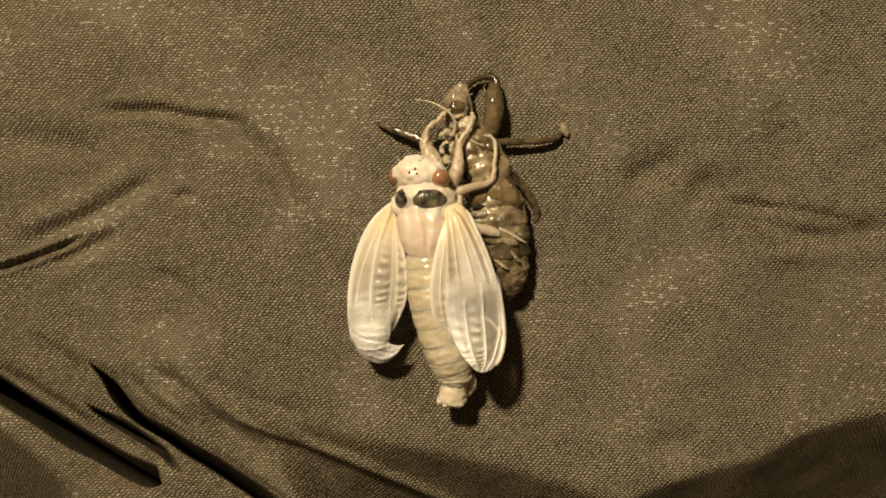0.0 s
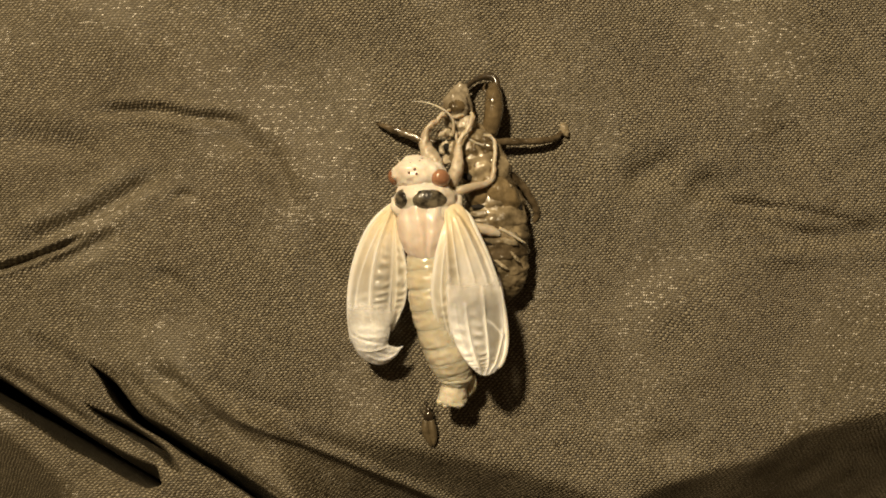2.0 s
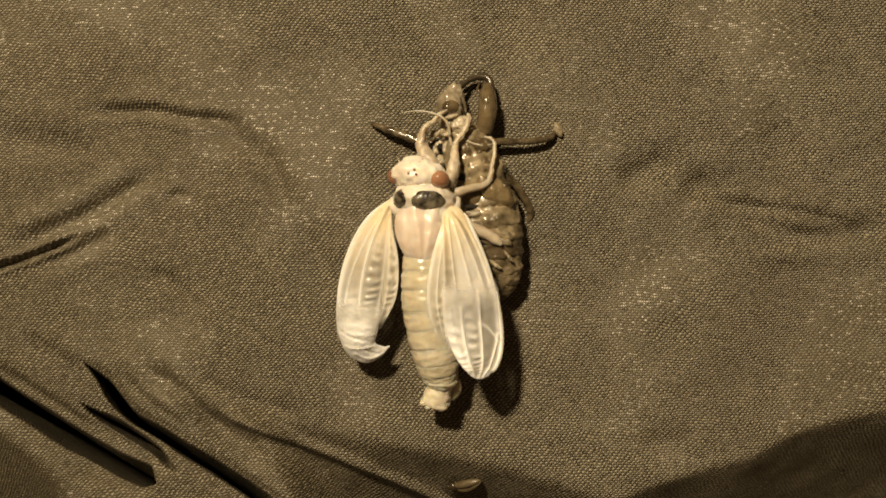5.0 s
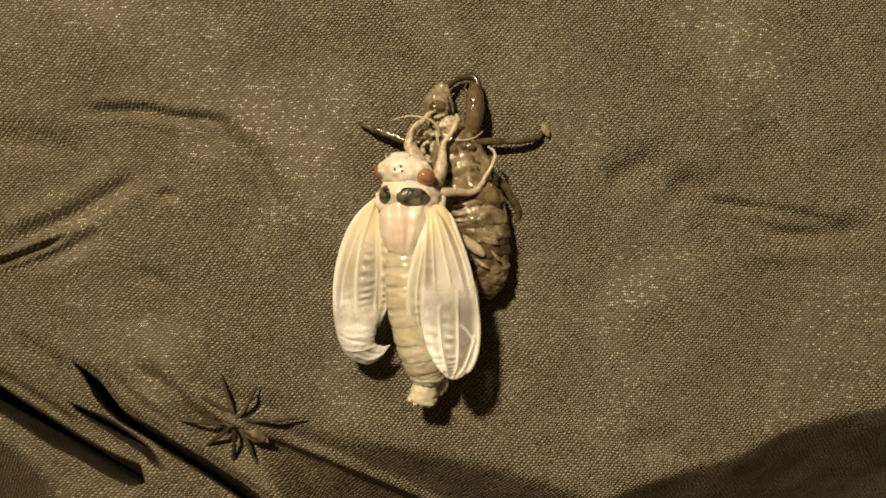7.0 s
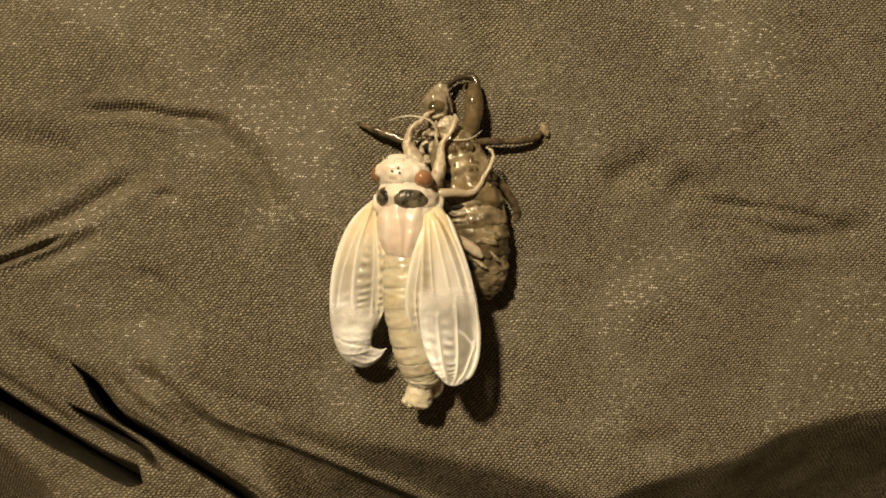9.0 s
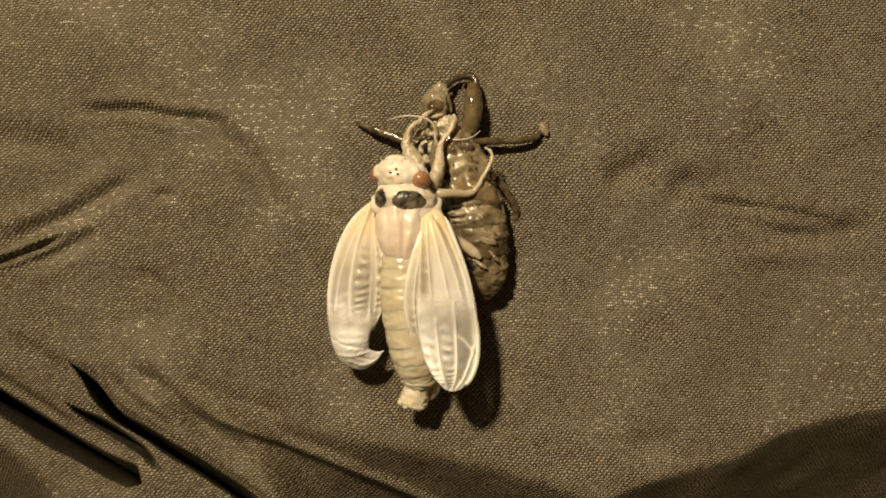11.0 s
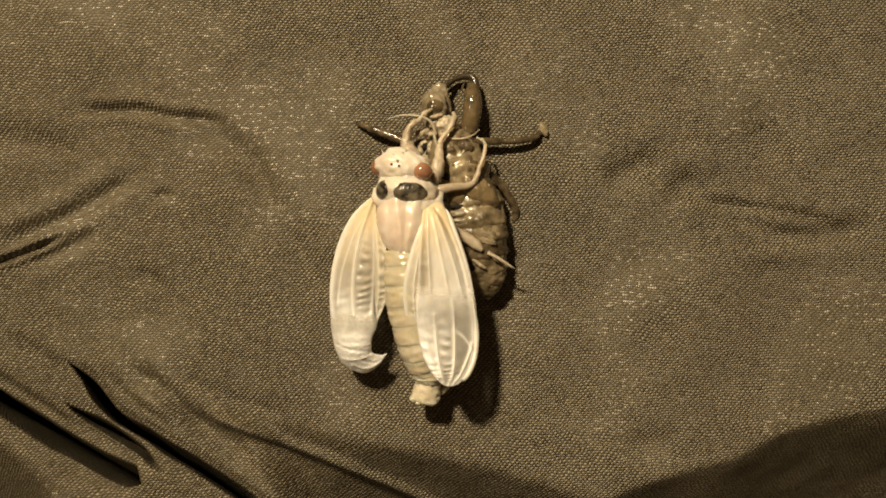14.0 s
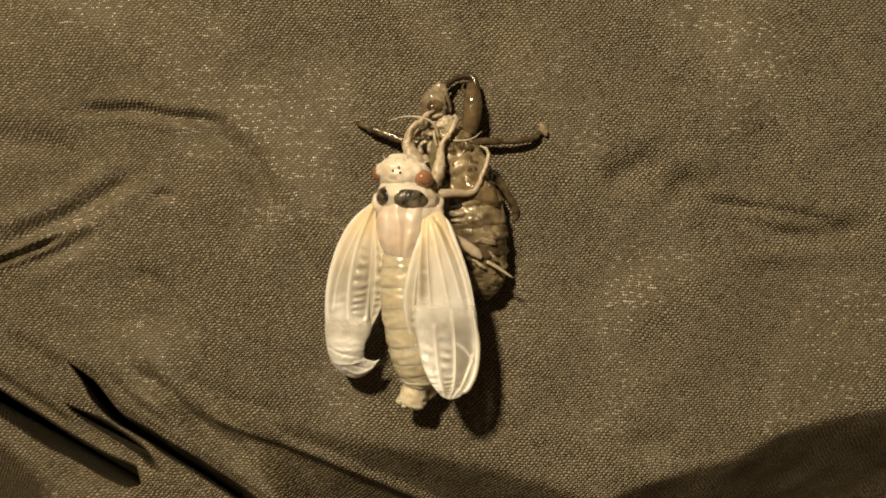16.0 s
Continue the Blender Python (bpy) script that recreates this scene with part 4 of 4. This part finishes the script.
    hind = Blade(
        [(-3.51, -0.34, -0.5, -3.13, -0.32, -0.4, 0.15), (-3.66, -2.53, -0.8, -2.76, -2.60, -0.6, 0.30), (-3.84, -5.04, -1.0, -1.95, -5.05, -0.9, 0.45), (-4.00, -7.88, -1.2, -1.49, -7.73, -1.1, 0.50), (-3.96, -10.10, -1.5, -1.55, -10.14, -1.4, 0.45), (-3.74, -12.00, -1.7, -2.15, -12.09, -1.7, 0.30), (-3.47, -13.58, -1.9, -2.83, -13.73, -1.9, 0.05)],
        ((0, 0.2, 0.45, 0.8, 1), (0.95, 0.7, 0.5, 0.5, 0.8)), ((0, 0.2, 0.4, 0.9), (0.9, 0.6, 0.25, 0.1)),
        lines=(([(0.95, 0.05), (0.95, 0.4), (0.95, 0.7), (0.9, 0.95)], 0.2, 0.14, 0.35), ([(0.6, 0.1), (0.55, 0.5), (0.6, 0.85)], 0.14, 0.08, 0.2)),
        ripples=((0.75, 0.55, 0.22, 0.3, 8, 0.13),), crumple=0.030, size=0.8)
    bw = blade("hindwing", hind, HIND, "pleated milky hindwing", at, [([(0.97, 0.03), (0.97, 0.4), (0.97, 0.7), (0.9, 0.95)], 0.11, 0.08)])
    moving["left"] = fw, et, bw

    # ---- legs ----
    leg = part("foreleg", loft([(1.54, 4.32, 0.0, 0.86, 0.8), (0.74, 5.86, -0.6, 0.93, 0.9), (0.12, 7.28, -1.0, 0.62, 0.65), (0.43, 8.76, -1.1, 0.38, 0.4), (1.60, 10.00, -1.2, 0.29, 0.3), (2.34, 10.74, -1.4, 0.24, 0.24), (2.90, 11.11, -1.8, 0.15, 0.15)], 22, 10, 0.2, 0.5), LEG, t, "bent pale foreleg", (1.54, 4.32, 0.0))
    moving["leg_a"] = leg
    leg = part("middle_leg", loft([(3.1, 2.5, 0.1, 0.5, 0.5), (3.55, 4.0, 0.3, 0.72, 0.66), (3.83, 5.8, 0.0, 0.52, 0.5), (3.95, 7.40, -0.4, 0.3, 0.32), (4.69, 8.51, -0.6, 0.24, 0.25), (5.43, 10.18, -0.9, 0.25, 0.24), (5.31, 10.74, -1.2, 0.15, 0.15)], 22, 10, 0.16, 0.5), LEG, t, "thick pale leg gripping the shed skin", (3.46, 2.96, 0.2))
    moving["leg_b"] = leg
    hip = Vector((4.01, 1.97, 0.0))
    leg = part("middle_leg", loft([(2.9, 1.6, -0.3, 0.4, 0.4), (4.01, 1.97, 0.0, 0.5, 0.48), (5.43, 2.41, -0.2, 0.46, 0.44), (6.79, 2.78, -0.5, 0.38, 0.38), (7.59, 3.27, -0.7, 0.34, 0.36)], 18, 8, 0.06, 0.7), LEG, t, "bent pale leg gripping the shed skin", hip)
    shin = loft([(7.22, 2.84, -0.65, 0.29, 0.31), (7.65, 3.58, -0.7, 0.32, 0.33), (7.77, 5.24, -0.9, 0.25, 0.25), (7.90, 6.91, -1.2, 0.23, 0.22), (7.53, 8.02, -1.4, 0.2, 0.2), (6.66, 8.27, -1.6, 0.12, 0.12)], 18, 10, 0.12, 0.5)
    knee = Vector((7.53, 3.33, -0.7)) - hip
    moving["shin_c"] = part("shin", ([Vector(v) - hip for v in shin[0]], shin[1]), LEG, leg, "", knee)
    moving["leg_c"] = leg
    leg = part("hind_leg", loft([(4.44, -1.97, -1.0, 0.62, 0.6), (6.17, -2.16, -0.9, 0.62, 0.6), (7.53, -2.47, -1.0, 0.56, 0.5), (8.39, -2.84, -1.1, 0.25, 0.3)], 16, 6, 0.06, 0.6), LEG, t, "pale hind leg reaching over the shed skin", (4.44, -1.97, -1.0))
    shin = tube([(8.27, -2.10, -1.0, 0.2), (9.56, -2.71, -1.1, 0.2), (10.86, -3.46, -1.3, 0.14), (11.35, -3.70, -1.5, 0.06)], 8, 6)
    moving["shin"] = part("shin", shin, LEG, t, "thin pale shin", (8.27, -2.10, -1.0))
    moving["leg_d"] = leg
    foot = tube([(3.27, 8.27, -1.2, 0.16), (2.84, 9.50, -1.0, 0.17), (1.97, 10.18, -0.9, 0.13), (0.62, 10.49, -1.1, 0.11), (-0.9, 10.45, -1.3, 0.08), (-2.4, 10.05, -1.7, 0.04)], 8, 6)
    moving["foot"] = part("foot", foot, LEG, t, "thin pale thread-like foot", (3.27, 8.27, -1.2))
    foot = tube([(4.69, 8.02, -1.3, 0.12), (6.17, 8.02, -1.2, 0.12), (7.28, 8.39, -1.3, 0.08), (8.14, 9.13, -1.6, 0.04)], 8, 6)
    moving["claw"] = part("foot", foot, LEG, t, "thin pale thread-like foot", (4.69, 8.02, -1.3))
    return moving


CICADA = build_cicada(cicada)


# ---- the spider ----
def build_spider():
    t = thing("spider", (0, 0, 0), "grey-brown long-legged spider running over the cloth", "spider")
    part("abdomen", loft([(0.3, -0.3, 1.2, 0.4, 0.4), (1.1, -0.8, 1.3, 0.75, 0.7), (2.3, -1.6, 1.25, 0.85, 0.8), (3.2, -2.2, 1.0, 0.4, 0.4), (3.6, -2.5, 1.1, 0.1, 0.1)], 20, 6, 0.08, 0.6), SPIDER, t)
    part("stripe", loft([(0.5, -0.4, 1.6, 0.1, 0.08), (1.2, -0.9, 1.98, 0.2, 0.1), (2.3, -1.6, 2.0, 0.2, 0.1), (3.0, -2.1, 1.5, 0.06, 0.05)], 10, 6), SPIDER_DARK, t, "dark stripe along the back")
    head = part("cephalothorax", loft([(0.4, -0.2, 1.3, 0.4, 0.4), (-0.3, 0.2, 1.5, 0.85, 0.6), (-1.1, 0.7, 1.5, 0.8, 0.6), (-1.8, 1.1, 1.3, 0.45, 0.4)], 20, 6), SPIDER, t)
    part("stripe", loft([(0.2, -0.1, 1.75, 0.1, 0.05), (-0.6, 0.4, 2.12, 0.22, 0.06), (-1.5, 0.9, 1.95, 0.16, 0.05)], 10, 6), BEETLE_DARK, head, "dark stripe along the back")
    for x, y in ((-1.7, 1.35), (-1.95, 0.95)):
        part("eye", ball((x, y, 1.6), (0.12, 0.12, 0.12), 0, 0, 1, 10, 6), BEETLE_DARK, head)
    for kx, ky, ex, ey in ((-0.60, 2.33, -1.80, 5.93), (1.27, 2.07, 2.60, 4.60), (-2.33, 3.00, -5.80, 3.93), (-3.67, -0.20, -9.70, 0.30),
                           (-2.13, -1.53, -5.70, -4.50), (-0.60, -2.53, -1.00, -7.40), (1.53, -2.87, 3.20, -8.30), (2.87, 0.60, 8.07, 0.40)):
        k = Vector((kx * 0.55, ky * 0.55, 1.05))
        e = Vector((ex, ey, 0.12))
        m = k.lerp(e, 0.5) + Vector((0, 0, 0.2))
        part("leg", tube([(-0.4 + kx * 0.1, 0.2 + ky * 0.1, 0.8, 0.22), (*k, 0.27), (*m, 0.24), (*k.lerp(e, 0.8), 0.13), (*e, 0.05)], 9, 6), SPIDER_DARK, t)
    for rows in ([(-1.7, 1.3, 1.2, 0.14), (-2.4, 1.5, 1.0, 0.14), (-2.9, 1.4, 0.5, 0.06)], [(-1.9, 0.9, 1.2, 0.14), (-2.6, 0.7, 1.0, 0.14), (-3.0, 0.4, 0.5, 0.06)]):
        part("feeler", tube(rows, 8, 5), SPIDER, t)
    for ob in t.children:
        if ob.name.split(".")[0] != "leg":
            ob.location.z = -0.35 * MM
    return t


spider = build_spider()


# ---- the beetle ----
def build_beetle():
    t = thing("beetle", (0, 0, 0), "small long brown beetle with a glossy black neck shield", "beetle")
    part("neck_shield", ball((0.0, 1.45, 0.75), (0.62, 0.68, 0.5), 0, 0.02), BEETLE_DARK, t, "glossy black neck shield")
    part("head", ball((-0.05, 2.2, 0.65), (0.42, 0.4, 0.35), 0, 0.05, 1, 16, 10), BEETLE_DARK, t)
    for s in (-1, 1):
        part("wing_case", loft([(s * 0.32 - 0.0, 0.95, 0.75, 0.40, 0.42), (s * 0.40 + 0.08, 0.2, 0.8, 0.50, 0.5), (s * 0.38 + 0.22, -0.9, 0.75, 0.46, 0.45), (s * 0.22 + 0.42, -1.9, 0.55, 0.26, 0.3), (s * 0.1 + 0.5, -2.3, 0.45, 0.08, 0.1)], 16, 6, 0.03), BEETLE, t, "dull brown wing case")
        part("antenna", tube([(s * 0.2, 2.5, 0.7, 0.07), (s * 0.45, 3.0, 0.6, 0.06), (s * 0.4, 3.5, 0.4, 0.03)], 6, 5), BEETLE_DARK, t)
        for y, ex, ey in ((1.5, 1.05, 2.0), (0.7, 1.3, 0.5), (-0.2, 1.25, -0.9)):
            part("leg", tube([(s * 0.4, y, 0.5, 0.07), (s * 0.85, (y + ey) / 2 + 0.1, 0.65, 0.07), (s * ex, ey, 0.08, 0.035)], 7, 5), BEETLE_DARK, t)
    return t


beetle = build_beetle()


# ---- what moves ----
def motions():
    def at(x, y, z, turn=0.0):
        return pose(x * MM, y * MM, z * MM, 0, 0, turn)

    def body(t, dx, dy, turn):
        """dx, dy: how far the body has shifted since the start, in mm; turn: clockwise."""
        return (t, at(ORIGIN[0] + dx * LOW, ORIGIN[1] + dy * LOW, ORIGIN[2], -turn))

    rows = [(0, 0.00, 0.00, 0.00), (1.5, 0.00, -0.01, -0.10), (2, 0.02, -0.03, -0.40), (2.2, 0.19, -0.12, -0.30), (2.5, 0.59, -0.34, -0.25), (3, 0.73, -0.22, 0.37), (4.2, 0.88, -0.28, 0.26), (5.2, 0.43, -0.06, 2.20), (6.3, 0.22, 0.19, 3.90), (6.5, 0.04, 0.14, 4.00), (6.7, 0.19, 0.19, 4.20), (7, 0.31, 0.20, 4.28), (8, 0.28, 0.08, 3.90), (9.2, 0.19, 0.00, 3.87), (11.3, 0.07, -0.17, 3.70), (12, 0.00, -0.21, 3.80), (12.5, 0.13, -0.20, 3.45), (12.9, 0.03, -0.20, 3.40), (13, -0.58, -0.19, 4.07), (13.1, -0.74, -0.12, 4.30), (13.2, -0.86, -0.19, 4.20), (13.3, -0.49, -0.43, 1.50), (13.4, -0.25, -0.74, -0.60), (13.5, 0.04, -1.02, -1.94), (13.6, 0.12, -1.05, -2.00), (13.7, 0.06, -1.11, -2.00), (13.8, 0.12, -0.99, -1.50), (13.9, 0.00, 0.25, 2.20), (14, 0.32, 0.73, 3.50), (14.1, 0.28, 0.56, 4.30), (14.3, 0.22, 0.34, 5.50), (14.5, 0.20, 0.25, 6.14), (14.8, 0.37, 0.12, 5.00), (15, 0.49, 0.05, 4.60), (15.5, 0.38, 0.02, 5.00), (16, 0.36, 0.01, 5.06)]
    walk(cicada, [body(*r) for r in rows])

    def turning(ob, rows, shifts=(), roll=0.0):
        """rows: time, clockwise turn, slide along the local y axis away from the root (mm); shifts: of the root, by time; roll: outer edge down, for each mm of slide."""
        base = ob.location.copy()
        shifts = dict(shifts)
        out = []
        for t, turn, slide in rows:
            a = radians(turn)
            m = Matrix.Translation(base + Vector((*shifts.get(t, (0, 0)), 0)) * MM) @ Matrix.Rotation(-a, 4, "Z") @ Matrix.Rotation(radians(roll * slide), 4, "Y") @ Matrix.Translation((0, -slide * MM, 0))
            out.append((t, m))
        walk(ob, out)

    turning(CICADA["abdomen"], [(0, 0.0, 0.00), (2, 0.4, 0.00), (2.5, 2.0, 0.00), (3, 2.9, 0.00), (4.2, 3.7, 0.00), (6.5, 1.0, 0.26), (7, -0.6, 0.09), (7.5, 0.6, 0.00), (9, 1.2, 0.00), (11.5, 2.5, 0.00), (12.5, 2.2, 0.00), (13, -0.9, 0.00), (13.5, -1.0, 0.00), (14, -1.6, 0.47), (14.5, 0.6, 0.00), (15, 1.6, 0.00), (16, 1.8, 0.00)])
    wing_r = [(0, 0.0, 0.00), (1, -0.3, 0.21), (2, -0.6, 0.36), (2.5, -1.6, 0.37), (3, -1.4, 0.41), (4.2, -2.3, 0.55), (6.5, 1.5, 0.35), (7, -0.2, 0.64), (8, -0.7, 0.80), (9, -0.6, 1.12), (11.5, -0.9, 1.64), (12.5, -1.0, 1.91), (13, -1.3, 2.06), (13.5, -0.2, 1.97), (14, 0.8, 1.84), (14.5, -1.2, 1.92), (15, -1.6, 2.01), (16, -1.3, 2.37)]
    wing_r = [(t, a + 1.0, s - 1.91) for t, a, s in wing_r]
    fw, tip, hw = CICADA["right"]
    turning(fw, [(t, a, 0.25 * s) for t, a, s in wing_r], roll=-22)
    turning(tip, [(t, a - 0.45 * s, s) for t, a, s in wing_r], roll=-5.5)
    turning(hw, [(t, a * 0.9, 0.15 * s) for t, a, s in wing_r])
    wing_l = [(0, 0.0, 0.00), (1, 0.3, 0.06), (2, 0.8, 0.12), (2.5, 4.0, 0.05), (3, 3.8, 0.17), (4.2, 4.8, 0.12), (6.5, -5.6, 0.82), (7, -5.9, 0.65), (8, -5.4, 0.69), (9, -4.9, 0.73), (11.5, -3.9, 0.89), (12.5, -3.0, 1.30), (13, -5.8, 1.58), (13.5, -2.7, 1.60), (14, -4.9, 2.04), (14.5, -4.6, 1.90), (15, -3.9, 1.88), (16, -3.4, 2.05)]
    wing_l = [(t, a + 3.0, s - 1.30) for t, a, s in wing_l]
    fw, tip, hw = CICADA["left"]
    held = ((2.5, (-0.35, 0.15)), (3, (-0.45, 0.25)), (4.2, (-0.5, 0.25)))
    turning(fw, [(t, a, 0.25 * s) for t, a, s in wing_l], held)
    turning(tip, wing_l, held)
    turning(hw, [(t, a, 0.15 * s) for t, a, s in wing_l], held)

    def gripping(ob, keep, extra=()):
        """A leg that stays on its hold while the body shifts; extra: time, clockwise turn."""
        base = ob.location.copy()
        extra = dict(extra)
        turn = 0.0
        out = []
        for t, dx, dy, a in rows:
            turn = extra.get(t, turn)
            m = Matrix.Translation(base + Vector((-dx * keep * MM, -dy * keep * MM, 0))) @ Matrix.Rotation(radians(a * keep - turn), 4, "Z")
            out.append((t, m))
        walk(ob, out)

    gripping(CICADA["leg_a"], 0.8)
    gripping(CICADA["leg_b"], 0.7)
    gripping(CICADA["leg_c"], 0.5, ((6.3, 14.0), (12.9, 14.0), (13.0, 10.0), (13.1, 8.0), (13.2, 10.0), (13.3, 10.0), (13.8, 10.0), (13.9, -4.0), (14.0, 6.0), (14.3, 12.0)))
    gripping(CICADA["foot"], 0.9, ((0.0, 25.0), (2.0, 22.0), (4.2, 8.0), (6.3, 0.0)))
    gripping(CICADA["claw"], 0.9, ((0.0, 30.0), (4.2, 25.0), (6.3, 0.0)))

    def placed(ob, rows):
        base = ob.location.copy()
        walk(ob, [(t, Matrix.Translation(base + Vector((dx, dy, dz)) * MM) @ Matrix.Rotation(radians(-turn), 4, "Z")) for t, dx, dy, dz, turn in rows])

    placed(CICADA["leg_d"], [(0, 0, 0, 0, 0), (2.0, 0, 0, 0, 0), (2.2, 0.1, -0.4, 0, 12), (2.6, 0.3, -0.2, 0, 12), (2.9, 0.9, 0.6, 0, 15), (4.2, 0.9, 0.6, 0, 15),
                             (6.3, 0.8, -0.6, 0, 17), (7.0, 0.9, -0.8, 0, 17), (13.0, 0.9, -0.8, 0, 18), (16.0, 0.86, -0.8, 0, 16)])
    placed(CICADA["shin"], [(0, 0, 0, 0, 0), (2.0, 0, 0, 0, 2), (2.2, 0.1, -0.6, 0, 8), (2.4, 0.3, -1.0, 0, 13), (2.5, 0.1, -1.1, 0, 13), (2.7, -1.0, -1.1, -0.6, 12), (2.9, -3.2, -0.6, -1.4, 6), (4.2, -3.2, -0.6, -1.4, 6),
                            (6.3, -3.2, -1.0, -1.4, 14), (13.1, -2.2, -2.0, -1.4, 10), (13.3, 0.4, -2.6, -0.2, 4), (13.5, 1.2, -2.9, 0, 0), (16.0, 1.2, -2.9, 0, -1)])

    def crossing(ob, rows):
        """On the cloth, tilted with it."""
        out = []
        for t, x, y, lift, turn in rows:
            r = 3.5
            e, w, n, s = rest(x + r, y), rest(x - r, y), rest(x, y + r), rest(x, y - r)
            tilt = Vector((0, 0, 1)).rotation_difference(Vector(((w - e) / (2 * r), (s - n) / (2 * r), 1))).to_matrix().to_4x4()
            out.append((t, Matrix.Translation(Vector((x, y, (e + w + n + s) / 4 + lift)) * MM) @ tilt @ Matrix.Rotation(radians(turn), 4, "Z")))
        walk(ob, out)

    placed(CICADA["shin_c"], [(0, 0, 0, 0, 0), (4.2, 0, 0, 0, 2), (6.3, 0, 0, 0, 8), (12.9, 0, 0, 0, 8), (13.0, 0, 0, 0, 71), (13.1, 0, 0, 0, 68), (13.2, 0, 0, 0, 25), (13.3, 0, 0, 0, 10),
                              (13.8, 0, 0, 0, 8), (13.9, 0, 0, 0, 45), (14.0, 0, 0, 0, 6), (16.0, 0, 0, 0, 2)])
    crossing(beetle, [(0, *(-0.93, -37.93), 0, -10), (0.8, *(-1.07, -32.60), 0, -8), (0.9, *(-1.47, -22.53), 0, 0), (1.0, *(-1.60, -21.07), 0, 0), (1.1, *(-1.67, -21.00), 0, 0), (4.2, *(-1.67, -21.07), 0, 0), (4.7, *(0.40, -23.93), 0, 150 / 2),
                      (5.1, *(4.40, -30.60), 0, 120), (5.6, *(5.73, -37.93), 0, 150), (16, *(5.73, -37.93), 0, 150)])
    crossing(spider, [(0, *(1.07, -41.27), 0, 0), (6.7, *(1.07, -40.60), 0, -8), (6.8, *(-4.27, -34.60), 0, -5), (6.9, *(-12.93, -24.20), 0.3, 0), (7.0, *(-22.13, -20.40), 0.3, 0), (7.3, *(-22.13, -20.40), 0.3, 0), (7.4, *(-33.73, -12.73), 0.3, 18),
                      (7.5, *(-44.80, -10.07), 0.3, 22), (7.6, *(-58.27, -7.93), 0, 22), (7.8, *(-63.60, -6.93), 0, 22), (16, *(-63.60, -6.93), 0, 22)])


motions()
